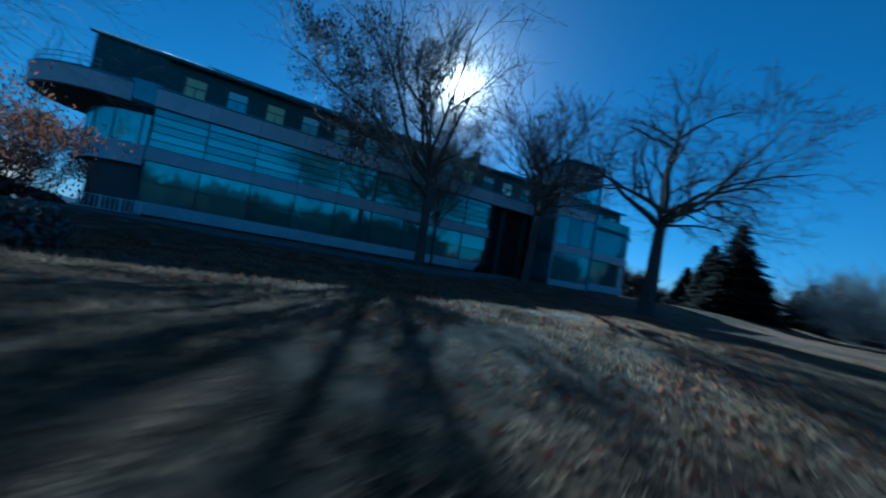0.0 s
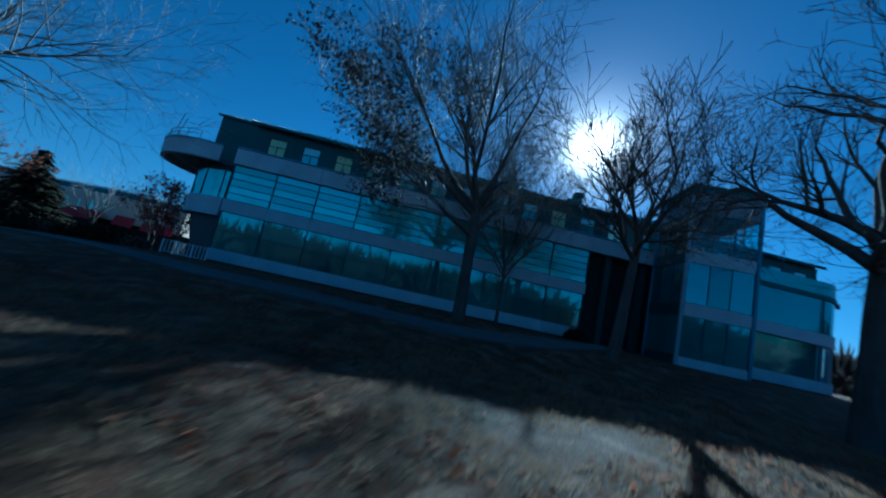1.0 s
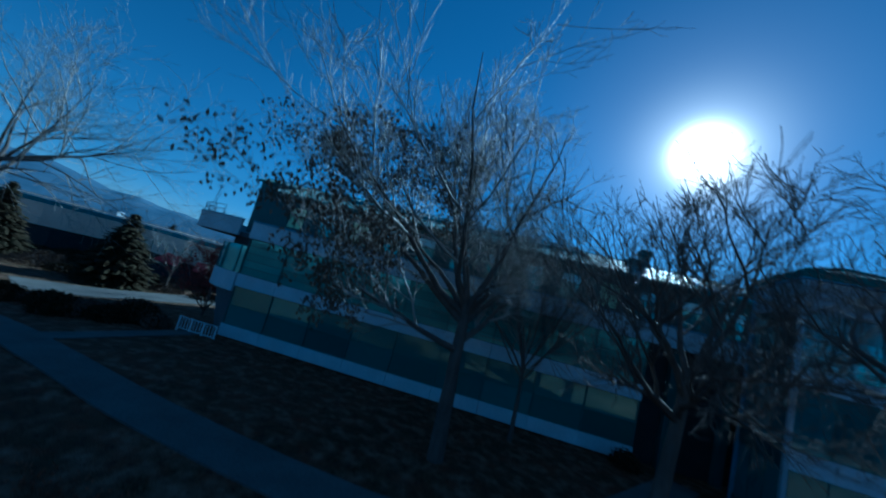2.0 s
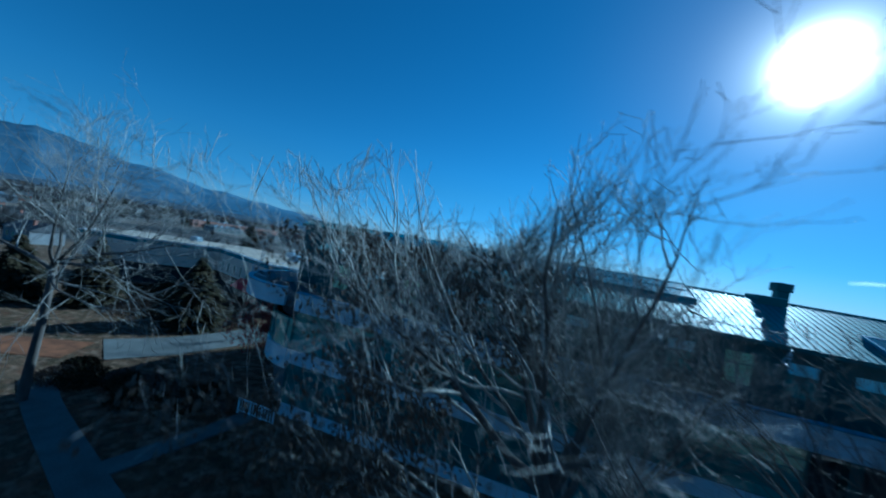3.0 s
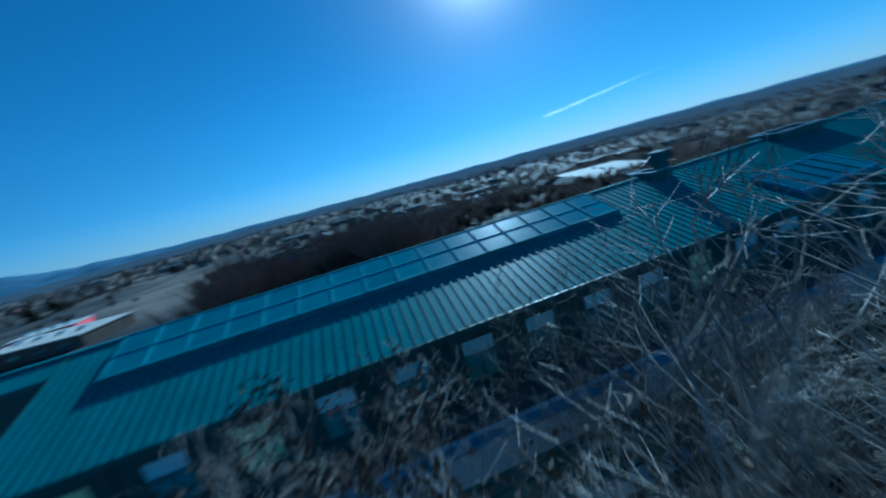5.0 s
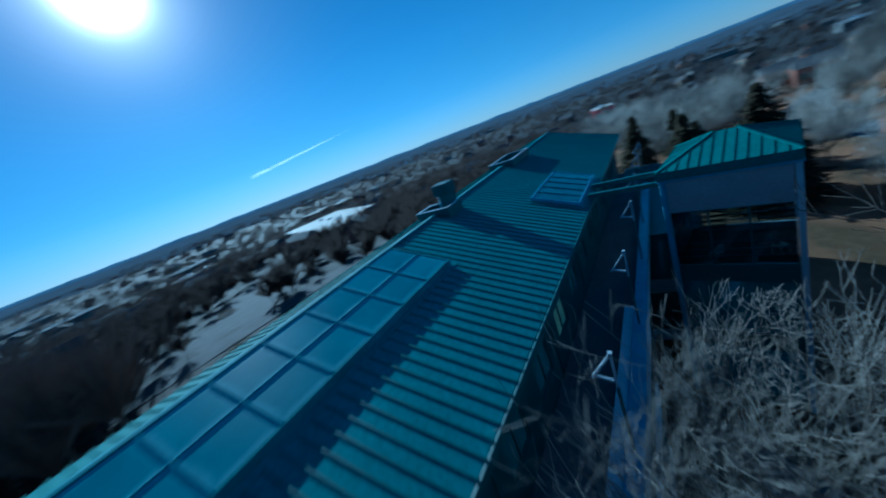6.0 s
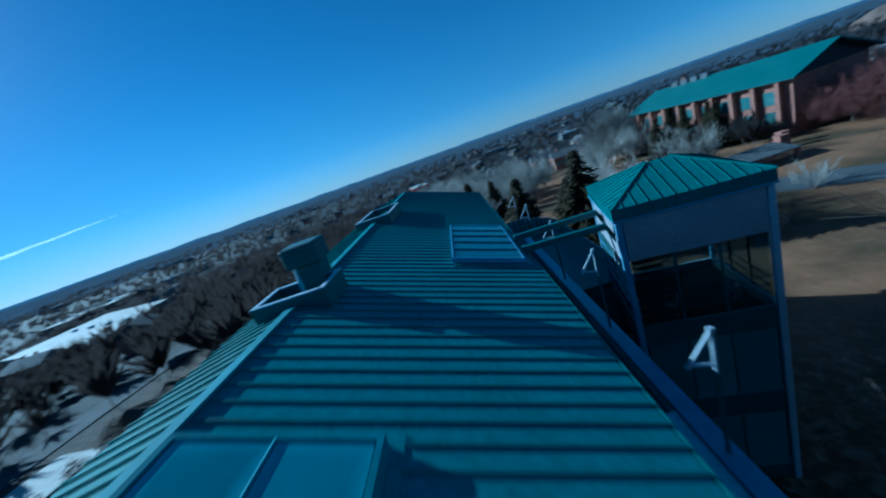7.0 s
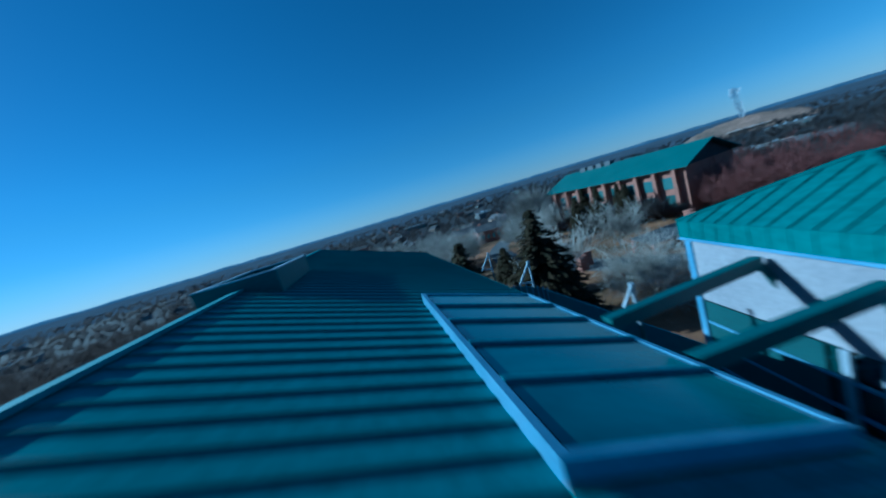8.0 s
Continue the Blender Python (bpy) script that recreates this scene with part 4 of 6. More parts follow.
                face("louvre_panel", -half + 0.15, z - 0.55, 0.6, z - 0.02, 0.035, 0.07, "clad", "dark green horizontal panel")
                face("rail", -half + 0.15, z - 0.61, half - 0.15, z - 0.56, 0.035, 0.10, "trim")
            for u in (0.9, 1.5):
                face("post", u, 10.6, u + 0.12, 12.48, 0.035, 0.12, "steel", "pale painted post")
        for k in range(3):
            face("guard_rail", -half + 0.15, 10.0 + 0.35 * k, half - 0.15, 10.04 + 0.35 * k, -0.2, -0.16, "steel")
    for z in (9.2, 5.4, 1.6):
        bm = bmesh.new()
        box(bm, -A + 0.15, -B + 0.15, z - 0.12, A - 0.15, B - 0.15, z + 0.12)
        add("landing", bm, "ledge")
    # stair flights seen through the top glazing
    for k in range(12):
        bm = bmesh.new()
        box(bm, -A + 0.4 + 0.28 * k, 0.4, 9.4 - 0.17 * (12 - k) + 2.0, -A + 0.68 + 0.28 * k, 1.5, 9.44 - 0.17 * (12 - k) + 2.0)
        add("step", bm, "trim_dark")


build_tower()


def build_chair(x, y, z, turn):
    """A white moulded chair on the tower's top landing."""
    c = thing("chair", "white moulded chair on the stair landing", "chair", (x, y, z), "chairs in the tower")
    rot = Matrix.Translation((x, y, z)) @ Matrix.Rotation(turn, 4, "Z")
    for nm, q in (("seat", (-0.22, -0.22, 0.42, 0.22, 0.22, 0.46)), ("backrest", (-0.22, 0.19, 0.50, 0.22, 0.23, 0.88))):
        bm = box(bmesh.new(), *q, 0.015)
        bmesh.ops.transform(bm, matrix=rot, verts=bm.verts[:])
        part(nm, bm, M["white"], c)
    for sx in (-0.19, 0.19):
        for sy in (-0.19, 0.19):
            bm = bmesh.new()
            bar(bm, (sx * 1.1, sy * 1.1, 0.0), (sx, sy, 0.44 if sy < 0 else 0.6), 0.035)
            bmesh.ops.transform(bm, matrix=rot, verts=bm.verts[:])
            part("leg", bm, M["white"], c)


build_chair(22.0, -5.6, 9.321, 0.6)
build_chair(21.9, -3.2, 9.321, 2.4)


def build_bridge_beams():
    for (p, q, foot) in (((23.4, 1.95, 14.06), (23.75, -1.75, 13.9), (23.5, -2.15, 12.95)), ((21.85, 1.95, 13.98), (21.75, -1.25, 13.88), (21.75, -1.78, 12.7))):
        b = thing("roof_beam", "teal box beam from the roof edge to the tower", "beam", p, "beams to the tower")
        bm = bmesh.new()
        bar(bm, p, q, 0.20, 0.24)
        part("beam", bm, M["trim_dark"], b)
        bm = bmesh.new()
        bar(bm, q, foot, 0.12, 0.14)
        part("strut", bm, M["trim_dark"], b)


build_bridge_beams()


# ---- wing beyond the tower, with a rounded glazed corner ----
def build_wing():
    w = thing("glazed_wing", "low glazed wing with a rounded corner and terrace", "building", (31, 0, 0))
    cx, cy, r = 35.4, 1.4, 4.4

    def outline(g):
        arc = [(cx + (r + g) * math.cos(radians(a)), cy + (r + g) * math.sin(radians(a))) for a in range(-90, 1, 6)]
        return [(25.6, cy - r - g)] + arc + [(cx + r + g, 1.66), (25.6, 1.66)]

    for z0, z1, g, m, nm in ((-0.5, 1.6, -0.3, "dark", "plinth"), (1.6, 2.48, 0.08, "concrete", "spandrel"), (2.49, 5.4, -0.5, "pane_low", "glazing"), (5.41, 6.38, 0.08, "concrete", "spandrel"),
                             (6.39, 9.2, -0.05, "pane", "glazing"), (9.21, 9.6, 0.08, "trim_dark", "spandrel")):
        bm = bmesh.new()
        prism(bm, outline(g), z0, z1)
        part(nm, bm, M[m], w)
    ring = outline(-0.1)[:-1]
    for a, b_ in zip(ring, ring[1:]):
        bm = bmesh.new()
        bar(bm, (*a, 10.2), (*b_, 10.2), 0.03, 1.1)
        part("guard_pane", bm, M["pane_up"], w)
    for a in ring:
        bm = bmesh.new()
        bar(bm, (*a, 2.5), (*a, 10.85), 0.07)
        part("mullion", bm, M["steel"], w)


build_wing()


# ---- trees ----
# points along the camera's path over lawn and roof; branches and leaves near it are pruned
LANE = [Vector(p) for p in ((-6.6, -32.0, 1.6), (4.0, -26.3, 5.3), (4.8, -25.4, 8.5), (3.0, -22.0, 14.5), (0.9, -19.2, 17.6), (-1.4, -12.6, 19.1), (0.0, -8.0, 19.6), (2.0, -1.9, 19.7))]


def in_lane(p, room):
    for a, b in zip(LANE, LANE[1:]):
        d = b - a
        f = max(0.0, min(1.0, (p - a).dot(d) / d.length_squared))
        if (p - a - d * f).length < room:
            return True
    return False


def tube(V, F, pts, rads, sides):
    """Adds a tapered tube along pts to the lists V and F."""
    base = len(V)
    prev = None
    for i, (p, r) in enumerate(zip(pts, rads)):
        d = (pts[min(i + 1, len(pts) - 1)] - pts[max(i - 1, 0)])
        d = d.normalized() if d.length > 1e-6 else Vector((0, 0, 1))
        s = prev if prev is not None else d.orthogonal()
        s = (s - d * s.dot(d)).normalized()
        prev = s
        u = d.cross(s)
        for k in range(sides):
            a = 2 * math.pi * k / sides
            V.append(p + (s * math.cos(a) + u * math.sin(a)) * r)
    for i in range(len(pts) - 1):
        for k in range(sides):
            a, b = base + i * sides + k, base + i * sides + (k + 1) % sides
            F.append((a, b, b + sides, a + sides))


def grow(seed, height, spread, at=(0, 0, 0), limbs=5, fork=0.3, levels=4, lean=(0, 0), dense=1.0, radius=None, rise=0.10, thin=0.006,
         kids=(7, 7, 6, 5), cap=None, arms=(), crook=1.0, foot=0.0):
    """Trunk, limb and twig lists of a bare deciduous tree. cap: how high its limbs may reach at (x, y). arms: way, length
    and place on the trunk of its main limbs, in place of chance ones."""
    rng = random.Random(seed)
    TV, TF, CV, CF, tips = [], [], [], [], []
    at = Vector(at)

    def branch(p, d, length, r, level):
        n = 6 if level < 2 else (5 if level == 2 else 3)
        pts, rads = [p.copy()], [r]
        q, v = p.copy(), d.normalized()
        for i in range(n):
            wob = (0.035, 0.09 * crook, 0.10 * crook, 0.085, 0.07)[min(level, 4)]
            v = (v + Vector((rng.gauss(0, wob), rng.gauss(0, wob), rng.gauss(0, wob) + (0.12 if level == 0 else rise * (0.35 if level == 1 else 1.0))))).normalized()
            q = q + v * (length / n)
            w = q + at
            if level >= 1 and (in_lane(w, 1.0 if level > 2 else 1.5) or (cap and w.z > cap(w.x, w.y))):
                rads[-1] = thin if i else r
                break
            pts.append(q.copy())
            rads.append(max(r * (1 - (0.42 if level == 0 else 0.92 if level == 1 else 0.70) * (i + 1) / n), thin))
        m = len(pts) - 1
        if m < 1:
            return
        if level <= 1:
            tube(TV, TF, pts, rads, 9 if level == 0 else 6)
        else:
            tube(CV, CF, pts, rads, 4 if level == 2 else 3)
        if level >= levels:
            tips.append((pts[-1], v))
            return
        if level == 0 and arms:
            for way, ll, f in arms:
                i = min(int(f * m), m - 1)
                branch(pts[i].lerp(pts[i + 1], f * m - i), Vector(way), ll, rads[i] * rng.uniform(0.55, 0.75), 1)
            return
        count = limbs if level == 0 else int(kids[min(level - 1, 3)] * dense + 0.5)
        turn = rng.random() * 6.28
        for k in range(count):
            f = rng.uniform(0.72, 1.0) if level == 0 else (1.0 if k == 0 else rng.uniform(0.22, 0.97))
            i = min(int(f * m), m - 1)
            a = pts[i].lerp(pts[i + 1], f * m - i)
            turn += 2.4 + rng.uniform(-0.5, 0.5)
            side = Matrix.Rotation(turn, 3, v) @ v.orthogonal().normalized()
            ang = rng.uniform(0.45, 1.0) * spread if level == 0 else rng.uniform(0.40, 0.95)
            w = v * math.cos(ang) + side * math.sin(ang)
            if level == 0:
                w = w + Vector((lean[0], lean[1], 0.05))
            ll = height * rng.uniform(0.40, 0.58) if level == 0 else length * rng.uniform(0.36, 0.62)
            branch(a, w, ll, max(rads[i] * rng.uniform(0.5, 0.72), thin), level + 1)

    branch(Vector((0, 0, foot - 0.3)), Vector((0, 0, 1)), height * fork - foot, radius or height * 0.016, 0)
    return TV, TF, CV, CF, tips


def leaf_cards(seed, tips, keep, size, at, count=(5, 9), spread=0.2):
    """Small dry leaves, each a folded blade, that still hang on some of the twigs."""
    rng = random.Random(seed)
    V, F = [], []
    for p, v in tips:
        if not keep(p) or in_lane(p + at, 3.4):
            continue
        for _ in range(rng.randint(*count)):
            c = p + Vector((rng.gauss(0, spread), rng.gauss(0, spread), rng.gauss(-0.1, spread)))
            a = Vector((rng.gauss(0, 1), rng.gauss(0, 1), rng.gauss(0, 1))).normalized() * size * rng.uniform(0.6, 1.3)
            b = a.orthogonal().normalized() * size * 0.5
            n = len(V)
            V += [c - a, c + b, c + a, c - b + a.cross(b) * 0.8]
            F += [(n, n + 1, n + 2), (n, n + 2, n + 3)]
    return V, F


def tree(label, at, seed, height, spread, leaves=None, group="bare trees", twig="twig", bark="bark", leaf_size=0.10, leaf="leaf", **kw):
    z = ground_height(at[0], at[1])
    bank = max(0.0, z)
    t = thing("tree", label, "tree", (at[0], at[1], z), group)
    at = Vector((at[0], at[1], z - bank))
    TV, TF, CV, CF, tips = grow(seed, height, spread, at, foot=bank, **kw)
    for nm, V, F, m in (("trunk", TV, TF, M[bark]), ("crown", CV, CF, M[twig])):
        if F:
            new(nm, raw_mesh(nm, [v - Vector((0, 0, bank)) for v in V], F, m, True)).parent = t
    if leaves:
        V, F = leaf_cards(seed + 1, tips, leaves, leaf_size, at)
        if F:
            new("foliage", raw_mesh("foliage", [v - Vector((0, 0, bank)) for v in V], F, M[leaf])).parent = t
    return t


def cap_a(x, y):
    """The big tree's crown is lower on its open side and ends before the parapet."""
    if y > 0.2 or (x > 11.5 and y > -6.0):
        return 9.0
    if x > 6.5 and y > -6.5:
        return 13.4 + 1.2 * noise.noise((x * 0.8, y * 0.8, 0))
    if x < 1.0:
        return (17.0 if y < -12.5 else (15.6 if x < -3.5 else 15.9)) + 1.4 * noise.noise((x * 0.8, y * 0.8, 0))
    return 15.9 + min(1.0, (x - 1.0) / 3.0) * 3.0 + 1.8 * noise.noise((x * 0.8, y * 0.8, 0))


def cap_d(x, y):
    """The slender tree leans over the ledge at its west end and keeps clear of the parapet further on."""
    rough_ = 1.4 * noise.noise((x * 0.9, y * 0.9, 4))
    if y > 0.5 or x > 14.5:
        return 0.0
    if x < 7.6:
        return 16.3 + rough_
    if y > -0.6 - (x - 8.5) * 0.25:
        return 9.5 + rough_
    return (14.6 if x < 10.5 else 13.4 if x < 12.5 else 12.2) + rough_


ARMS_A = [((-1, 0.05, 0.50), 11.5, 0.90), ((-0.62, -0.70, 0.75), 11.0, 0.97), ((-0.95, -0.35, 0.60), 10.8, 0.95), ((-0.75, 0.5, 0.7), 8.5, 0.95), ((-0.5, -0.15, 1), 11.0, 1.0), ((-0.1, 0.25, 1), 10.5, 1.0),
          ((0.22, -0.22, 1), 10.5, 1.0), ((0.75, 0.1, 0.95), 4.5, 0.96), ((0.6, -0.5, 1.0), 3.2, 0.95), ((0.55, 0.4, 0.95), 4.0, 0.9), ((-0.7, -0.55, 0.35), 7.0, 0.72), ((0.5, 0.5, 0.45), 5.0, 0.78), ((-0.35, -0.3, 1), 6.0, 0.88)]
tree("tall bare tree with pale limbs and some brown leaves remaining", (4.4, -8.6), 11, 21, 1.05, leaves=lambda p: (-10.8 < p.x < -1.0 and 6 < p.z < (15.5 if p.y > -4.0 else 12.0) and noise.noise(p * 0.8) > (-0.18 if p.x < -4.5 else 0.10)) or (p.z < 8.0 and -7.5 < p.x < -1.0 and noise.noise(p * 0.8) > -0.1),
     fork=0.41, cap=cap_a, levels=5, kids=(8, 7, 5, 3), rise=0.10, radius=0.40, arms=ARMS_A, thin=0.0065, leaf_size=0.11, crook=1.5)
tree("bare tree with a stout trunk beside the footpath", (11.9, -11.6), 23, 16.0, 1.0, fork=0.52, dense=1.0, radius=0.32, thin=0.010, kids=(8, 8, 7, 4), crook=1.8, cap=lambda x, y: 15.4, twig="bark",
     arms=[((0.8, 0.0, 0.75), 6.0, 0.97), ((-0.6, 0.1, 0.85), 5.5, 0.96), ((-0.12, 0.3, 1), 6.6, 1.0), ((0.2, -0.2, 1), 6.2, 1.0), ((0.4, 0.5, 0.9), 7.0, 0.95), ((-0.5, -0.5, 0.8), 7.0, 0.9), ((-0.75, -0.5, 0.45), 5.5, 0.78), ((-0.2, -0.9, 0.5), 4.5, 0.8)])
tree("large bare tree with dark spreading crooked limbs", (16.9, -18.2), 41, 17.5, 1.25, fork=0.43, dense=1.0, radius=0.52, rise=0.03, thin=0.0085, levels=5, kids=(7, 6, 5, 3), crook=2.4, twig="bark", cap=lambda x, y: 14.6,
     arms=[((-0.8, 0.0, 0.75), 5.5, 0.98), ((-1, -0.1, 0.10), 5.5, 0.92), ((-0.1, -0.2, 1), 8.5, 1.0), ((0.5, -0.5, 0.7), 8.0, 1.0), ((0.85, -0.6, 0.35), 7.5, 0.95), ((0.3, 0.5, 0.8), 8.0, 0.97), ((-0.5, 0.5, 0.5), 6.5, 0.9), ((0.1, -0.9, 0.6), 7.0, 0.93)])
tree("bare tree with long pale side limbs by the forecourt", (-29.5, -6.5), 57, 16.5, 1.15, fork=0.62, rise=0.015, radius=0.32, thin=0.0075, kids=(8, 6, 5, 4),
     arms=[((1, 0, 0.18), 11.5, 1.0), ((1, -0.25, 0.02), 10.5, 0.92), ((0.95, 0.2, 0.42), 11.0, 1.0), ((0.5, -0.5, 0.9), 8.0, 0.97), ((-0.4, 0.2, 1), 7.0, 1.0), ((-0.8, -0.3, 0.4), 8.0, 0.95), ((0.1, 0.7, 0.6), 8.0, 0.9), ((0.95, 0.1, 0.65), 9.0, 0.98)])
tree("bare tree with fine grey twigs close to the glass front", (8.2, -3.0), 91, 18.0, 0.95, limbs=12, fork=0.36, radius=0.15, levels=5, kids=(9, 6, 4, 3), thin=0.0055, twig="twig_dim",
     cap=cap_d)
tree("young bare tree in front of the low annex", (-27.0, 14.0), 101, 9, 0.8, limbs=5, fork=0.3, levels=3)
tree("young bare tree beside the forecourt", (-36.0, 17.0), 103, 10, 0.8, limbs=5, fork=0.3, levels=3)
tree("small tree with reddish twigs and leaves behind the rounded bay", (-21.5, 7.0), 107, 9.0, 0.85, limbs=8, fork=0.22, levels=4, kids=(6, 5, 4, 3), twig="twig_red", leaves=lambda p: p.z > 3.0 and noise.noise(p * 1.2) > 0.0, leaf="leaf_red", leaf_size=0.12)
tree("small tree with rust-brown leaves on the lawn", (-13.3, -17.6), 113, 4.9, 0.8, limbs=8, fork=0.24, levels=4, kids=(6, 5, 4, 3), radius=0.10, twig="bark", leaves=lambda p: p.z > 1.6 and noise.noise(p * 1.1) > 0.05, leaf="litter", leaf_size=0.065)
tree("small bare tree beside the forecourt", (-29.5, 17.0), 109, 9.0, 0.7, limbs=6, fork=0.35, levels=3, twig="bark")


def conifer(label, at, seed, height, radius, rows=34, group="conifers"):
    """A spruce: trunk and drooping boughs clad with many needle sprays."""
    rng = random.Random(seed)
    z = ground_height(at[0], at[1])
    t = thing("conifer", label, "conifer", (at[0], at[1], z), group)
    V, F = [], []
    tube(V, F, [Vector((0, 0, -0.3)), Vector((0, 0, height * 0.5)), Vector((0, 0, height * 0.98))], [height * 0.018, height * 0.011, 0.02], 8)
    new("trunk", raw_mesh("trunk", V, F, M["bark"], True)).parent = t
    V, F = [], []
    for i in range(rows):
        f = i / rows
        r = radius * (1 - f) ** 0.72 * rng.uniform(0.8, 1.12)
        for k in range(max(9, int(46 * (1 - f)))):
            a = rng.random() * 6.283
            d = Vector((math.cos(a), math.sin(a), 0))
            length = r * rng.uniform(0.65, 1.15)
            n = max(3, int(length / 0.22))
            for j in range(n):
                u = (j + 1) / n
                c = d * length * u + Vector((0, 0, height * (0.06 + 0.94 * f) - 0.28 * length * u + rng.gauss(0, 0.08)))
                s = Vector((-d.y, d.x, 0)) * rng.uniform(0.34, 0.66) * (1.15 - 0.5 * u)
                tip = d * 0.45 + Vector((0, 0, rng.uniform(-0.2, 0.06)))
                b = len(V)
                V += [c - s, c + tip, c + s, c + Vector((0, 0, 0.14)) - d * 0.08]
                F += [(b, b + 1, b + 3), (b + 1, b + 2, b + 3)]
    new("crown", raw_mesh("crown", V, F, M["needle"])).parent = t
    return t


conifer("broad dark brownish spruce standing on the lawn", (50.0, -10.0), 5, 12.3, 5.0, 40)
conifer("dark spruce beyond the roof end", (57.0, -4.0), 6, 10.5, 3.6)
conifer("dark spruce at the lawn's edge", (68.0, 2.0), 7, 11.0, 3.2)
conifer("rounded dark pine standing in the open field", (-150.0, 128.0), 8, 17.0, 8.5)
conifer("dark spruce by the forecourt", (-54.0, 10.0), 9, 9.0, 3.4)
conifer("broad dark evergreen by the forecourt", (-39.5, 13.0), 14, 9.0, 4.2)
conifer("dark spruce by the forecourt", (-60.0, 5.0), 10, 8.0, 3.4)
for q, (cx_, cy_, ch, cr) in enumerate(((62.0, -14.0, 6.5, 2.8), (70.0, -6.0, 7.5, 3.2), (60.0, 1.0, 7.0, 3.2), (80.0, 3.0, 8.5, 3.6), (92.0, -4.0, 9.0, 3.6), (76.0, -16.0, 6.0, 2.6))):
    conifer("low dark juniper on the lawn beyond the tower", (cx_, cy_), 40 + q, ch, cr, 26)


def build_town_trees():
    rng = random.Random(77)
    first = conifer("dark evergreen tree in the town", (-330.0, 420.0), 61, 13.0, 4.6, 16, "town evergreens")
    for _ in range(34):
        a, far = radians(rng.uniform(-62, -14)), rng.uniform(430, 900)
        x, y = math.sin(a) * far, math.cos(a) * far
        copy_thing(first, Matrix.Translation((x, y, ground_height(x, y))) @ Matrix.Rotation(rng.random() * 6.28, 4, "Z") @ Matrix.Diagonal((1.3, 1.3, rng.uniform(0.7, 1.15), 1)))


build_town_trees()
conifer("dark spruce near the brick gateposts", (98.0, -46.0), 12, 10.0, 3.0)
conifer("dark spruce before the far hall", (101.0, -54.5), 13, 11.0, 3.4)
conifer("dark juniper before the far hall", (91.0, -55.0), 15, 10.0, 3.6)
conifer("brownish cypress before the far hall", (96.0, -57.0), 16, 10.5, 2.4)
conifer("dark spruce before the far hall", (109.0, -56.0), 17, 11.5, 3.6)


def build_railing(x0, x1, y):
    """A short white-painted railing with close upright bars on the ground below the bay."""
    z = ground_height((x0 + x1) / 2, y)
    g = thing("railing", "short white-painted metal railing below the rounded bay", "railing", ((x0 + x1) / 2, y, z))
    n = 12
    for k in range(n + 1):
        x = x0 + (x1 - x0) * k / n
        wide = 0.05 if k % 4 == 0 else 0.022
        bx("post" if k % 4 == 0 else "bar", M["white"], g, x - wide, y - wide, z - 0.2 if k % 4 == 0 else z + 0.14, x + wide, y + wide, z + (1.0 if k % 4 == 0 else 0.93))
    for h in (0.10, 0.934):
        bx("rail", M["white"], g, x0 - 0.03, y - 0.03, z + h, x1 + 0.03, y + 0.03, z + h + 0.05)


build_railing(-16.5, -13.4, -1.1)


def shrub(label, at, seed, radius, height, mat, group="shrubs", n=900):
    """A low bush: stems under a ragged mass of small leaf blades."""
    rng = random.Random(seed)
    s = thing("shrub", label, "shrub", (at[0], at[1], ground_height(at[0], at[1])), group)
    V, F = [], []
    for k in range(14):
        a, b = rng.random() * 6.283, rng.uniform(0.2, 0.8)
        p = Vector((math.cos(a) * radius * b, math.sin(a) * radius * b, height * rng.uniform(0.6, 0.95)))
        tube(V, F, [Vector((0, 0, -0.1)), p * 0.5 + Vector((0, 0, height * 0.15)), p], [0.03, 0.02, 0.008], 4)
    new("stem_mass", raw_mesh("stem_mass", V, F, M["bark"])).parent = s
    V, F = [], []
    for k in range(n):
        v = Vector((rng.gauss(0, 1), rng.gauss(0, 1), abs(rng.gauss(0, 1)))).normalized() * rng.uniform(0.55, 1.05) ** 0.5
        c = Vector((v.x * radius, v.y * radius, 0.1 + v.z * height)) * rng.uniform(0.8, 1.1)
        a = Vector((rng.gauss(0, 1), rng.gauss(0, 1), rng.gauss(0, 1))).normalized() * rng.uniform(0.07, 0.16)
        b = a.orthogonal().normalized() * 0.06
        m = len(V)
        V += [c - a, c + b, c + a, c - b]
        F += [(m, m + 1, m + 2), (m, m + 2, m + 3)]
    new("foliage", raw_mesh("foliage", V, F, M[mat])).parent = s
    return s


random.seed(5)
shrub("dark evergreen shrub at the corner of the glass front", (15.3, -1.4), 206, 0.9, 0.9, "needle", "foundation shrubs", 700)
for k in range(9):
    shrub("bare reddish shrub beside the round terrace", (-20.0 - 1.7 * k, -1.5 + random.uniform(-2.5, 2.0)), 240 + k, random.uniform(1.2, 1.9), random.uniform(0.7, 1.4), "leaf" if k % 2 else "needle", "shrubs by the forecourt", 1400)
for k in range(8):
    shrub("dark bare shrub at the foot of the rounded bay", (-18.0 - 0.75 * k, -2.2 + random.uniform(-1.2, 1.0)), 350 + k, random.uniform(0.9, 1.4), random.uniform(0.6, 1.2), "needle" if k % 2 else "leaf", "shrubs by the bay", 800)
for k in range(16):
    shrub("dark evergreen shrub in the shaded bed before the annex", (-42.0 - 1.25 * k + random.uniform(-1.5, 1.5), 11.0 + 0.85 * k + random.uniform(-5.0, 5.0)), 300 + k, random.uniform(2.0, 3.0), random.uniform(0.9, 1.7), "needle" if k % 4 else "leaf", "shrubs by the annex", 1500)
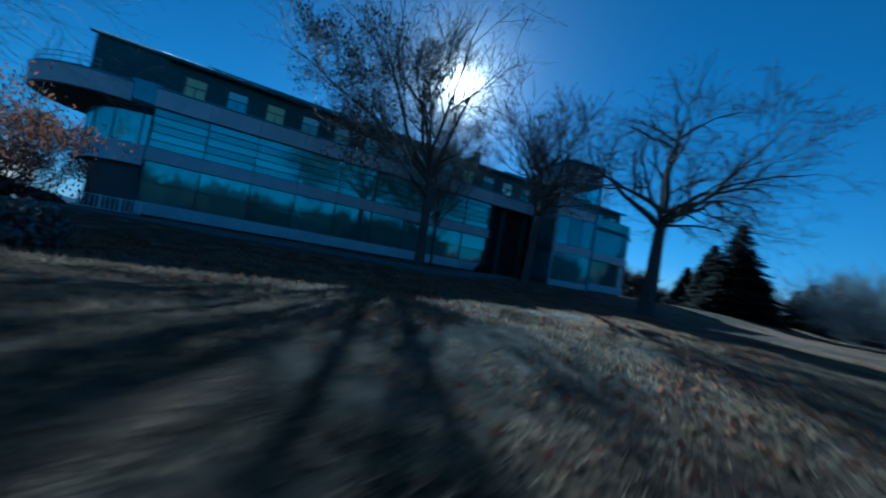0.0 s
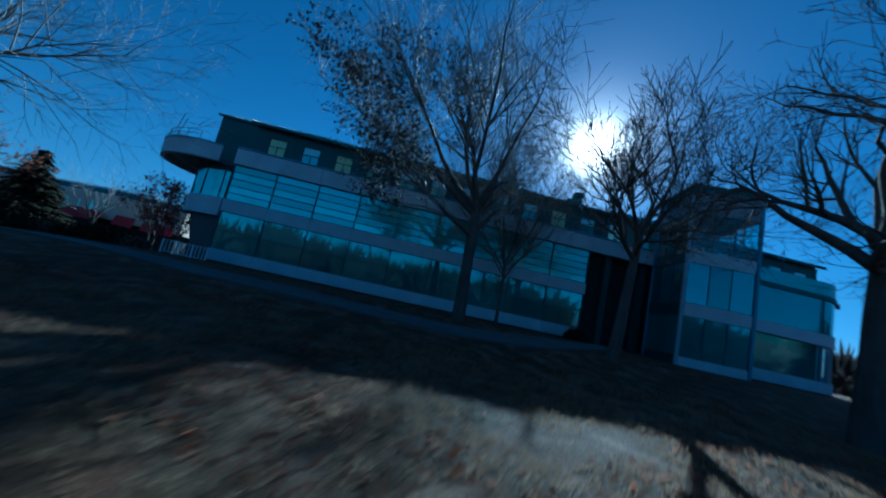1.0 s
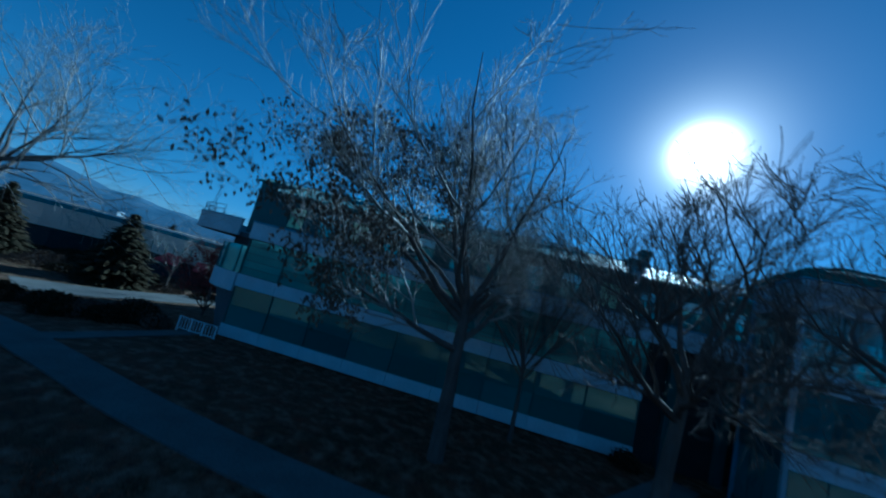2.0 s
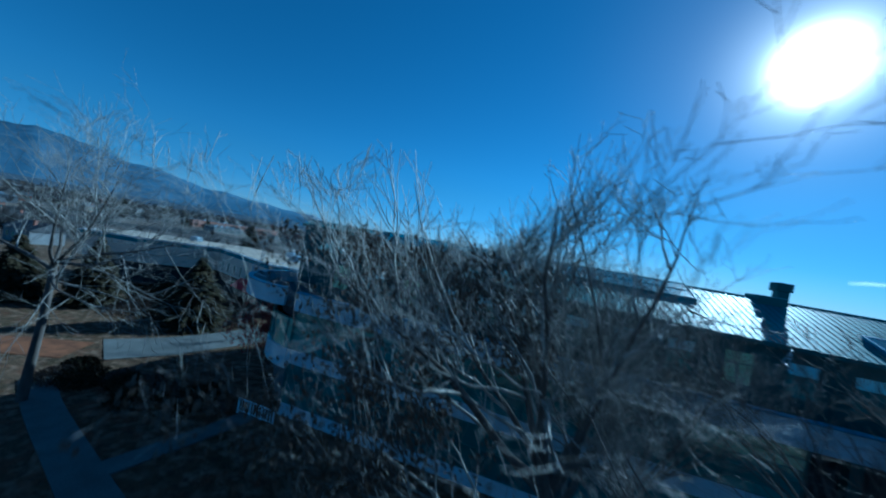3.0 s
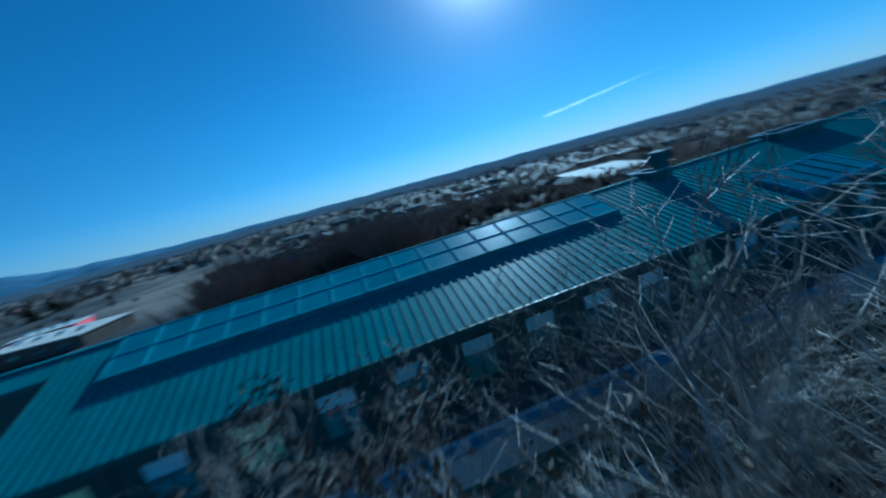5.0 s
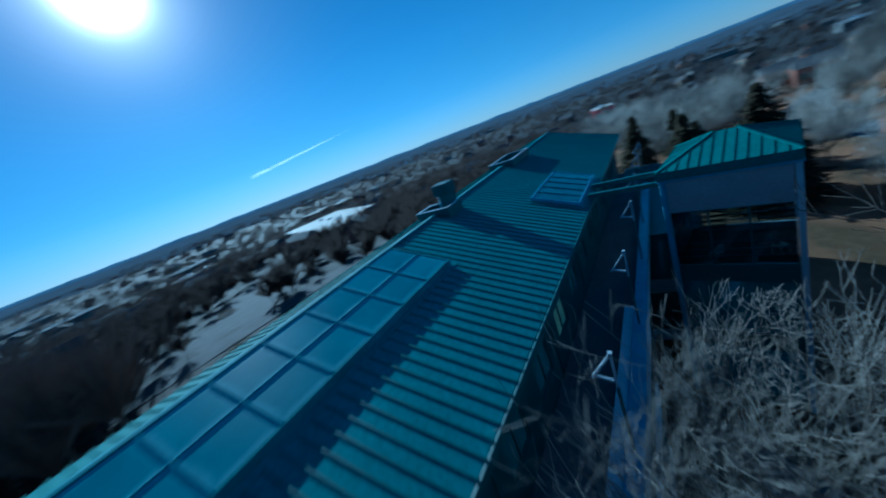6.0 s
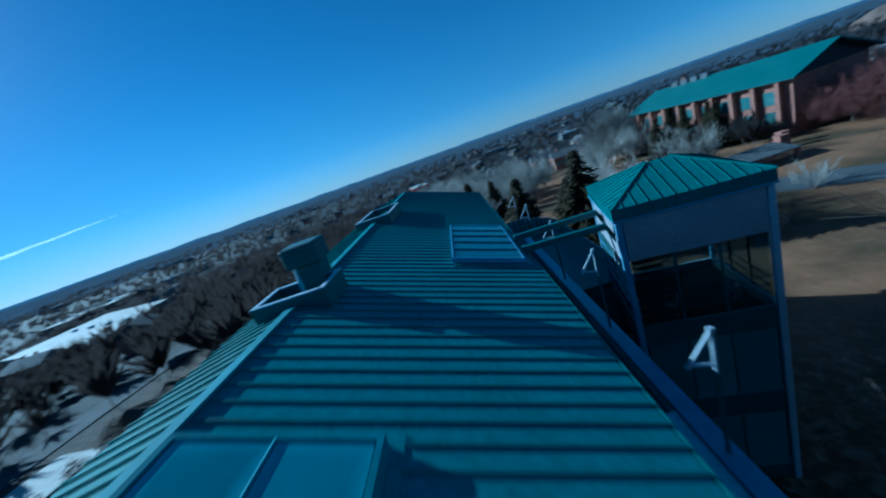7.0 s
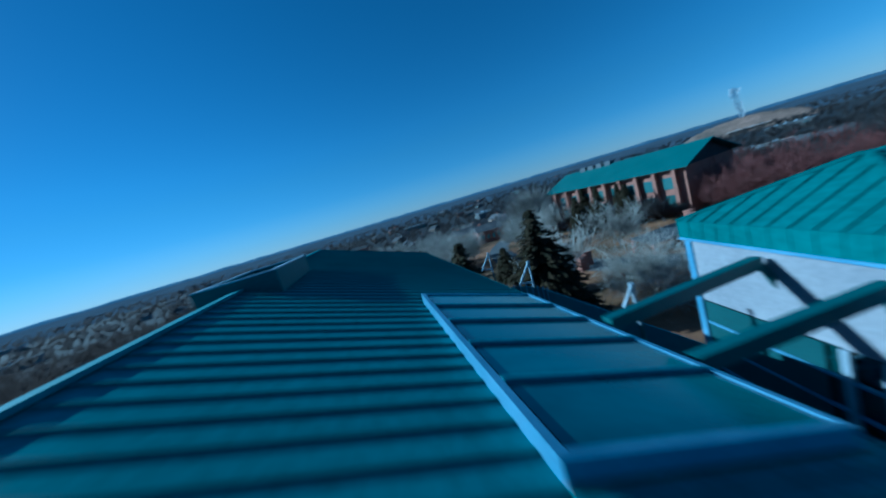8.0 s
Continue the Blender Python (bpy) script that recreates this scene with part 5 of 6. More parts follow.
for k in range(7):
    shrub("dark brown leafless shrub before the low annex", (-33.0 - 3.2 * k + random.uniform(-1, 1), 19.0 + random.uniform(-2.5, 2.5) + 0.5 * k), 280 + k, random.uniform(1.4, 2.2), random.uniform(0.8, 1.5), "leaf" if k % 3 else "needle", "shrubs by the annex", 1200)
for q, (cx_, cy_, cr) in enumerate(((-11.4, -19.8, 0.9), (-12.9, -19.6, 1.1), (-14.2, -18.6, 1.0))):
    shrub("low grey leafless shrub on the lawn", (cx_, cy_), 380 + q, cr, 1.0, "twig_dim", "lawn shrubs", 700)
shrub("golden bush at the back of the building", (22.0, 52.0), 260, 3.4, 3.6, "gold", "garden bushes", 2600)
for k in range(10):
    shrub("leafless brown bush beside the paved apron", (14.0 + 3.6 * k + random.uniform(-1, 1), 48.5 + random.uniform(-2.0, 2.5)), 330 + k, random.uniform(1.0, 1.8), random.uniform(1.4, 3.0), "leaf" if k % 2 else "needle", "bushes by the apron", 700)
shrub("small yellow bush at the parking area", (37.5, 90.7), 261, 2.4, 1.6, "gold", "garden bushes", 900)


# ---- low annex with white flat roof ----
def build_annex():
    a = thing("annex", "low tan annex with cream flat roof and teal strip", "building", (-58, 35, 0))
    ring = [(-76, 18.5), (-68, 23), (-60, 33), (-41, 26.5), (-34, 30), (-36, 44), (-64, 44), (-80, 30)]

    def grown(g):
        cx, cy = -62, 38
        return [(x + g * (1 if x > cx else -1), y + g * (1 if y > cy else -1)) for x, y in ring]

    zb = -1.5
    for z0, z1, g, m, nm, lb in ((zb, 3.4, -1.2, "dark", "wall", "ground floor coloured near-black for shade"), (3.4, 6.0, 0.02, "tan", "wall", ""), (6.0, 7.0, 0.15, "tan", "fascia", "tan stucco fascia"),
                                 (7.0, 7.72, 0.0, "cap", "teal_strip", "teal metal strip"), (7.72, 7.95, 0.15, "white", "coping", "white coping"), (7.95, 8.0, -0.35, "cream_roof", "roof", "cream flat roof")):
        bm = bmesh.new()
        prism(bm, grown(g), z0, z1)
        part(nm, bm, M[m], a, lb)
    for start, run, length in (((-48.4, 28.0), (19, -6.5), 6.6), ((-40.4, 25.7), (7, 3.5), 2.2), ((-37.6, 27.1), (7, 3.5), 3.6)):
        d = Vector((run[0], run[1], 0)).normalized()
        p = Vector((start[0], start[1], 0))
        q = p + d * length
        bm = bmesh.new()
        out = Vector((-d.y, d.x, 0)) * -1.6
        r_, s_ = p + out, q + out
        hexa(bm, [(p.x, p.y, 4.2), (q.x, q.y, 4.2), (s_.x, s_.y, 2.8), (r_.x, r_.y, 2.8)], [(p.x, p.y, 4.3), (q.x, q.y, 4.3), (s_.x, s_.y, 2.9), (r_.x, r_.y, 2.9)])
        part("awning", bm, M["awning"], a, "sloping red awning")
    for x, y, w in ((-46, 36, 2.6), (-42, 40, 1.8), (-52, 42, 2.2), (-70, 34, 2.0)):
        bx("roof_unit", M["steel"], a, x, y, 8.0, x + w, y + w * 0.7, 8.0 + w * 0.45, bevel=0.05, label="pale rooftop air unit")
    for k in range(7):
        bx("window", M["pane_low"], a, -58.0 + 2.4 * k, 32.2 - 0.82 * k, 3.8, -56.4 + 2.4 * k, 32.5 - 0.82 * k, 5.6)


build_annex()


# ---- hall with a large teal gable roof, across the lawn ----
def build_hall():
    h = thing("hall", "brick hall with a long teal gable roof", "building", (100, -62, 0))
    d, n = Vector((0.977, 0.214, 0)), Vector((0.214, -0.977, 0))
    o = Vector((80.0, -62.5, 0))

    def at(u, v, z):
        p = o + d * u + n * v
        return (p.x, p.y, z)

    L, W, EZ, RZ = 44.0, 20.0, 9.6, 14.0
    bm = bmesh.new()
    hexa(bm, [at(0, -1, EZ), at(L, -1, EZ), at(L, W / 2, RZ - .3), at(0, W / 2, RZ - .3)], [at(0, -1, EZ + 0.3), at(L, -1, EZ + 0.3), at(L, W / 2, RZ), at(0, W / 2, RZ)])
    part("roof", bm, M["roof_far"], h, "teal roof slope")
    bm = bmesh.new()
    hexa(bm, [at(0, W + 1, EZ), at(L, W + 1, EZ), at(L, W / 2, RZ - .3), at(0, W / 2, RZ - .3)], [at(0, W + 1, EZ + 0.3), at(L, W + 1, EZ + 0.3), at(L, W / 2 + 0.01, RZ), at(0, W / 2 + 0.01, RZ)])
    part("roof", bm, M["roof_far"], h)
    bm = bmesh.new()
    hexa(bm, [at(1.5, 0.6, -2), at(L - 1, 0.6, -2), at(L - 1, W - .6, -2), at(1.5, W - .6, -2)], [at(1.5, 0.6, EZ), at(L - 1, 0.6, EZ), at(L - 1, W - .6, EZ), at(1.5, W - .6, EZ)])
    part("wall", bm, M["brick"], h)
    bm = bmesh.new()
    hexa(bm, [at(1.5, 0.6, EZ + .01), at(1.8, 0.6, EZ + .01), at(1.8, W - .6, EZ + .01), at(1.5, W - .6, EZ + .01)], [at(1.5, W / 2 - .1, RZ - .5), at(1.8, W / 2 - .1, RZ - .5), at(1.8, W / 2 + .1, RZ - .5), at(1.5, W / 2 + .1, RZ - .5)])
    part("gable", bm, M["dark"], h, "gable coloured near-black for shade")
    for k in range(9):
        bm = bmesh.new()
        u = 3 + 4.6 * k
        hexa(bm, [at(u, -0.7, -2), at(u + .8, -0.7, -2), at(u + .8, 0.1, -2), at(u, 0.1, -2)], [at(u, -0.7, EZ), at(u + .8, -0.7, EZ), at(u + .8, 0.1, EZ), at(u, 0.1, EZ)])
        part("pillar", bm, M["brick"], h)
        if k < 8:
            for z in (1.2, 5.2):
                bm = bmesh.new()
                hexa(bm, [at(u + 1.5, 0.45, z), at(u + 3.8, 0.45, z), at(u + 3.8, 0.58, z), at(u + 1.5, 0.58, z)], [at(u + 1.5, 0.45, z + 2.6), at(u + 3.8, 0.45, z + 2.6), at(u + 3.8, 0.58, z + 2.6), at(u + 1.5, 0.58, z + 2.6)])
                part("window", bm, M["pane_low"], h)
    for k in range(4):
        bm = bmesh.new()
        hexa(bm, [at(26 + 3 * k, W / 2 - 1, RZ - .4), at(28 + 3 * k, W / 2 - 1, RZ - .4), at(28 + 3 * k, W / 2 + 1, RZ - .4), at(26 + 3 * k, W / 2 + 1, RZ - .4)],
             [at(26 + 3 * k, W / 2 - 1, RZ + .8), at(28 + 3 * k, W / 2 - 1, RZ + .8), at(28 + 3 * k, W / 2 + 1, RZ + .8), at(26 + 3 * k, W / 2 + 1, RZ + .8)])
        part("roof_unit", bm, M["ledge"], h)


build_hall()


def gatepost(x, y):
    g = thing("gatepost", "square red brick post with a flat cap", "gatepost", (x, y, ground_height(x, y)), "brick posts")
    z = ground_height(x, y)
    bx("post", M["brick"], g, x - 0.7, y - 0.7, z - 0.3, x + 0.7, y + 0.7, z + 2.2, bevel=0.03)
    bx("cap", M["brick"], g, x - 0.8, y - 0.8, z + 2.204, x + 0.8, y + 0.8, z + 2.4, bevel=0.04)


gatepost(67.3, -25.0)
gatepost(68.9, -26.9)
gatepost(71.0, -50.6)
gatepost(73.6, -53.2)


def build_shelter():
    """A low open shelter on the lawn: a sloping blue-grey sheet roof on brick piers."""
    h = thing("shelter", "low open shelter with a sloping blue-grey metal roof", "shelter", (65, -40, 0))
    bm = bmesh.new()
    hexa(bm, [(62.4, -46, 2.0), (67.2, -46, 2.6), (67.2, -34, 2.6), (62.4, -34, 2.0)], [(62.4, -46, 2.15), (67.2, -46, 2.75), (67.2, -34, 2.75), (62.4, -34, 2.15)])
    roof = part("roof", bm, M["lot"], h, "dull blue-grey sheet roof")
    for k in range(11):
        bm = bmesh.new()
        y = -45.5 + 1.1 * k
        bar(bm, (62.42, y, 2.17), (67.18, y, 2.77), 0.05, 0.06)
        part("seam", bm, M["lot"], roof)
    for y in (-45.6, -40, -34.4):
        for x in (62.8, 66.8):
            z = ground_height(x, y) - 0.3
            bx("pier", M["brick"], h, x - 0.25, y - 0.25, z, x + 0.25, y + 0.25, 1.98 + (x - 62.4) * 0.125)


build_shelter()


# ---- town, woods and hills in the distance ----
def house(label, seed, w, d, h, wall, roof, flat=False):
    c = thing("house" if not flat else "store", label, "house" if not flat else "building", (0, 0, 0), "houses in the town" if not flat else "stores in the town")
    bx("wall", M[wall], c, -w / 2, -d / 2, -3, w / 2, d / 2, h)
    if flat:
        bx("roof", M[roof], c, -w / 2 - 0.2, -d / 2 - 0.2, h, w / 2 + 0.2, d / 2 + 0.2, h + 0.5)
        for k in range(4):
            bx("roof_unit", M["steel"], c, -w * 0.35 + w * 0.2 * k, -1, h + 0.5, -w * 0.35 + w * 0.2 * k + 2, 1, h + 1.6)
    else:
        bm = bmesh.new()
        hexa(bm, [(-w / 2 - 0.4, -d / 2 - 0.4, h), (w / 2 + 0.4, -d / 2 - 0.4, h), (w / 2 + 0.4, d / 2 + 0.4, h), (-w / 2 - 0.4, d / 2 + 0.4, h)],
             [(-w / 2 - 0.4, -0.1, h + d * 0.3), (w / 2 + 0.4, -0.1, h + d * 0.3), (w / 2 + 0.4, 0.1, h + d * 0.3), (-w / 2 - 0.4, 0.1, h + d * 0.3)])
        part("roof", bm, M[roof], c)
        bx("chimney", M["brick"], c, w * 0.2, -d * 0.25, h, w * 0.2 + 0.7, -d * 0.25 + 0.7, h + d * 0.36)
    for k in range(4):
        bx("window", M["pane_low"], c, -w * 0.38 + k * w * 0.22, -d / 2 - 0.05, h * 0.35, -w * 0.38 + k * w * 0.22 + w * 0.1, -d / 2 - 0.005, h * 0.7)
        bx("window", M["pane_low"], c, -w * 0.38 + k * w * 0.22, d / 2 + 0.005, h * 0.35, -w * 0.38 + k * w * 0.22 + w * 0.1, d / 2 + 0.05, h * 0.7)
    return c


def build_town():
    rng = random.Random(8)
    kinds = [house("small pale house with a grey roof in the town", 1, 11, 8, 4, "house_pale", "shingle"), house("small tan house with a dark roof in the town", 2, 12, 9, 5, "house_tan", "shingle"),
             house("small brick house with a grey roof in the town", 3, 10, 8, 5, "brick", "shingle"), house("long store with a white flat roof in the town", 4, 46, 20, 5, "house_tan", "white_roof", True),
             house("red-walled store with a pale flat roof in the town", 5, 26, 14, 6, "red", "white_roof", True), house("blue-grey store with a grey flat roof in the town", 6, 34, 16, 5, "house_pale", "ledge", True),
             house("long low brick school with a dark flat roof beyond the field", 7, 130, 18, 8, "brick", "ledge", True)]

    kinds.append(house("broad store with a large white flat roof in the town", 8, 84, 40, 4.5, "house_tan", "white_roof", True))

    def put(k, x, y, turn):
        return (x, y, ground_height(x, y)), turn, k

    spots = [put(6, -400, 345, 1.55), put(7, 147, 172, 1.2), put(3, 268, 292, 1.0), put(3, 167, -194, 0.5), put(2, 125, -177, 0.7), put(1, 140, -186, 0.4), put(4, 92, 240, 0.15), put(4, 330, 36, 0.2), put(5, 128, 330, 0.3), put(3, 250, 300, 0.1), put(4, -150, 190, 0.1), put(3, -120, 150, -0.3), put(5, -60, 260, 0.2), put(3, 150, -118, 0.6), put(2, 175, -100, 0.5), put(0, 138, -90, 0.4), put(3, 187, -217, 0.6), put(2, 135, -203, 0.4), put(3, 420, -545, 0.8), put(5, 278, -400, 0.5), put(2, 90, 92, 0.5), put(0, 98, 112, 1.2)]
    for _ in range(330):
        a = radians(rng.uniform(-75, 125))
        r = 150 + 1350 * rng.random() ** 1.6
        x, y = 5 + math.sin(a) * r, math.cos(a) * r
        if (-45 < x < 45 and y < 110) or (-72 < math.degrees(a) < -18 and r < 430):
            continue
        spots.append(put(rng.choice((0, 0, 1, 1, 2, 2, 2, 5)) if r > 260 else rng.choice((0, 1, 2)), x, y, rng.uniform(-0.4, 0.4) + (1.57 if rng.random() < 0.4 else 0)))
    used = set()
    for at, turn, k in spots:
        m = Matrix.Translation(at) @ Matrix.Rotation(turn, 4, "Z")
        if k in used:
            copy_thing(kinds[k], m)
        else:
            used.add(k)
            kinds[k].matrix_basis = m


build_town()


def far_wood(name, label, seed, count, ring, mat, size, twigs=7, wide=1.0):
    """Distant bare trees as ragged upright sprays of twigs, in one mesh."""
    rng = random.Random(seed)
    V, F = [], []
    for _ in range(count):
        x, y = ring(rng)
        z = ground_height(x, y)
        s = size * rng.uniform(0.6, 1.3)
        for k in range(twigs):
            a, tilt = rng.random() * 6.283, rng.uniform(0.1, 0.85)
            d = Vector((math.cos(a) * math.sin(tilt), math.sin(a) * math.sin(tilt), math.cos(tilt)))
            p = Vector((x, y, z + s * 0.2))
            e = p + d * s * rng.uniform(0.5, 0.85)
            w = d.orthogonal().normalized() * s * rng.uniform(0.03, 0.09) * wide
            u = d.cross(w)
            n = len(V)
            mid = p.lerp(e, 0.55)
            V += [p, mid + w, e, mid - w, mid + u, mid - u]
            F += [(n, n + 1, n + 2, n + 3), (n, n + 4, n + 2, n + 5)]
        n = len(V)
        V += [Vector((x - s * 0.02, y, z - 1)), Vector((x + s * 0.02, y, z - 1)), Vector((x, y, z + s * 0.5))]
        F += [(n, n + 1, n + 2)]
    tagged(new(name, raw_mesh(name, V, F, M[mat])), label, "woods", kind="stuff")


def on_store(x, y):
    """The broad store's plot and the open ground before it."""
    u, v = (x - 140) * math.cos(1.2) + (y - 165) * math.sin(1.2), -(x - 140) * math.sin(1.2) + (y - 165) * math.cos(1.2)
    return abs(u) < 52 and -32 < v < 42


def annulus(a0, a1, r0, r1, bias=1.5):
    def f(rng):
        a, r = radians(rng.uniform(a0, a1)), r0 + (r1 - r0) * rng.random() ** bias
        # open dry fields to the west of the building
        while -70 < math.degrees(a) < -18 and r < 460 and rng.random() < 0.93:
            a, r = radians(rng.uniform(a0, a1)), r0 + (r1 - r0) * rng.random() ** bias
        while on_store(8 + math.sin(a) * r, math.cos(a) * r):
            r += 25
        return 8 + math.sin(a) * r, math.cos(a) * r
    return f


def behind(rng):
    """Ground behind the building, clear of the paved areas."""
    while True:
        a, r = radians(rng.uniform(-24, 75)), 62 + 210 * rng.random()
        x, y = 8 + math.sin(a) * r, math.cos(a) * r
        if not on_store(x, y) and not ((12 < x < 50 and y < 68) or (22 < x < 76 and abs(y - (72 + (x - 26) * 1.0)) < 11)):
            return x, y


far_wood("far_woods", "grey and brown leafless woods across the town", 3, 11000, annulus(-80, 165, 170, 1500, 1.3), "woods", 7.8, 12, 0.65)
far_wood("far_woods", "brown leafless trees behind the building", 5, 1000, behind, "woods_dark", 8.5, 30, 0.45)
far_wood("far_woods", "tall brown leafless trees behind the building", 10, 40, lambda r: (r.uniform(-34, 10), r.uniform(52, 88)), "twig_brown", 14.0, 80, 0.2)
far_wood("far_woods", "dark leafless woods along the lawn's far side", 6, 500, annulus(150, 235, 75, 130, 1.0), "woods", 12.0, 30, 0.5)
far_wood("far_woods", "brown and reddish leafless woods beyond the hall", 7, 130, annulus(139, 172, 108, 250, 1.0), "twig_red", 8.0, 60, 0.22)
far_wood("far_woods", "brown leafless woods beyond the hall", 17, 200, annulus(137, 172, 112, 330, 1.0), "woods", 8.0, 60, 0.22)

far_wood("far_woods", "grey leafless trees before the brick hall", 12, 12, lambda r: (r.uniform(112, 136), r.uniform(-54, -42)), "twig_far", 14.0, 220, 0.10)
far_wood("far_woods", "dark undergrowth before the hall", 9, 90, lambda r: (r.uniform(80, 126), r.uniform(-61, -54)), "woods", 5.0, 60, 0.3)


# mid-distance bare trees on the lawn
def build_lawn_trees():
    proto = [tree("pale bare cottonwood on the lawn beyond the tower", (62, -18), 301, 11, 0.9, group="lawn trees", twig="twig_far", levels=3, limbs=10, fork=0.22, thin=0.024, kids=(12, 12, 6, 5)),
             tree("grey bare tree on the lawn beyond the tower", (72, -36), 303, 10, 1.0, group="lawn trees", twig="twig_far", levels=3, limbs=10, fork=0.2, thin=0.024, kids=(12, 12, 6, 5))]
    rng = random.Random(12)
    spots = [(96, -10), (90, -2), (104, -14), (112, -20), (118, -8), (99, -30), (110, -34), (106, -42)]
    around = annulus(83, 103, 95, 190, 1.0)
    spots += [around(rng) for _ in range(52)]
    for x, y in spots:
        ob = proto[rng.randint(0, 1)]
        x, y = x + rng.uniform(-2, 2), y + rng.uniform(-2, 2)
        copy_thing(ob, Matrix.Translation((x, y, ground_height(x, y))) @ Matrix.Rotation(rng.random() * 6.28, 4, "Z") @ Matrix.Scale(rng.uniform(0.75, 1.15), 4))


build_lawn_trees()
tree("broad grey bare tree on the lawn beyond the tower", (49.5, -21.5), 311, 9.5, 1.25, group="lawn trees", twig="twig_far", levels=4, limbs=16, fork=0.16, thin=0.011, kids=(11, 9, 6, 4), rise=0.02)


def build_red_trees():
    first = tree("rounded leafless tree with fine reddish twigs beside the hall", (77.0, -68.5), 321, 11.0, 1.15, group="reddish trees", twig="twig_red", levels=4, limbs=15, fork=0.14, thin=0.016, kids=(11, 9, 7, 4), rise=0.04)
    rng = random.Random(15)
    for x, y, k in ((84.0, -69.5, 0.85), (71.5, -70.0, 1.0), (76.5, -76.0, 1.05), (68.0, -78.0, 0.9), (72.5, -84.0, 1.0), (63.0, -86.0, 0.9)):
        copy_thing(first, Matrix.Translation((x, y, ground_height(x, y))) @ Matrix.Rotation(rng.random() * 6.28, 4, "Z") @ Matrix.Scale(k, 4))


build_red_trees()
tree("small grey bare tree beside the road across the lawn", (50.0, -35.5), 331, 4.6, 1.1, group="lawn trees", twig="twig_far", levels=3, limbs=9, fork=0.2, thin=0.012, kids=(9, 8, 5, 4))


def build_bluff():
    """A bare tan bluff beyond the hall."""
    V, F = [], []
    n = 40
    for i in range(n + 1):
        b = radians(136.5 + 12.5 * i / n)
        rise_ = math.sin(math.pi * min(1.0, i / n)) ** 0.5
        for rr, z in ((640, -16), (690, -4 + 3 * noise.noise((i * 0.5, 1, 0))), (740, -9 + 21 * rise_ + 2.5 * noise.noise((i * 0.6, 4, 0))), (900, -16)):
            V.append((9 + math.sin(b) * rr, 4 + math.cos(b) * rr, z))
    for i in range(n):
        for j in range(3):
            a = i * 4 + j
            F.append((a, a + 4, a + 5, a + 1))
    tagged(new("backdrop_bluff", raw_mesh("backdrop_bluff", V, F, M["bluff"], True)), "bare tan bluff with scattered brush in the distance", "bluff", kind="structure")


build_bluff()


# bearing and height of the mountain front
CREST = ((-126, 400), (-80, 410), (-66, 385), (-58, 290), (-51, 195), (-45, 170), (-39, 140), (-32, 75), (-22, 38), (0, 26), (160, 26))


def build_hills():
    """The mountain front on the horizon, highest to the west of the building."""
    V, F = [], []
    n = 420
    for i in range(n + 1):
        b = radians(-125 + 280 * i / n)                # bearing, clockwise from +y
        deg = math.degrees(b)
        j = max(q for q in range(len(CREST) - 1) if CREST[q][0] <= deg)
        (d0, h0), (d1, h1) = CREST[j], CREST[j + 1]
        h = h0 + (h1 - h0) * ease((deg - d0) / (d1 - d0))
        h += (0.10 * h + 6) * (noise.noise((i * 0.19, 0, 0)) + 0.5 * noise.noise((i * 0.53, 5, 0)) + 0.25 * noise.noise((i * 1.1, 2, 0)))
        for r, z in ((3300, -60), (3700, h * 0.55 + 12 * noise.noise((i * 0.3, 9, 0))), (4300, h), (4400, -60)):
            V.append((math.sin(b) * r, math.cos(b) * r, z))
    for i in range(n):
        for j in range(3):
            a = i * 4 + j
            F.append((a, a + 4, a + 5, a + 1))
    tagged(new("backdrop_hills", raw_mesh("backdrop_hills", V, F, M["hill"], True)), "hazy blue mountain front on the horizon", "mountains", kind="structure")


build_hills()


def build_plain():
    """The hazy far plain that closes the view below the horizon."""
    V, F = [], []
    n = 220
    for i in range(n + 1):
        b = radians(-90 + 262 * i / n)
        k = 1 - 0.40 * ease((math.degrees(b) + 5) / 25)              # the open country begins nearer to the east
        for j, (r, z) in enumerate(((1250 * k, -16), (1500 * k, -8.2), (2300 * k, -4.6), (3700, 6))):
            w = r * (1 + 0.10 * noise.noise((i * 0.21, j * 3.0, 0)))
            V.append((math.sin(b) * w, math.cos(b) * w, z + (2.5 * noise.noise((i * 0.35, j * 2.0, 7)) if j else 0)))
    for i in range(n):
        for j in range(3):
            a = i * 4 + j
            F.append((a, a + 4, a + 5, a + 1))
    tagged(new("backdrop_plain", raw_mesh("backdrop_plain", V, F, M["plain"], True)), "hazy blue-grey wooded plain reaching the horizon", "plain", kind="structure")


build_plain()


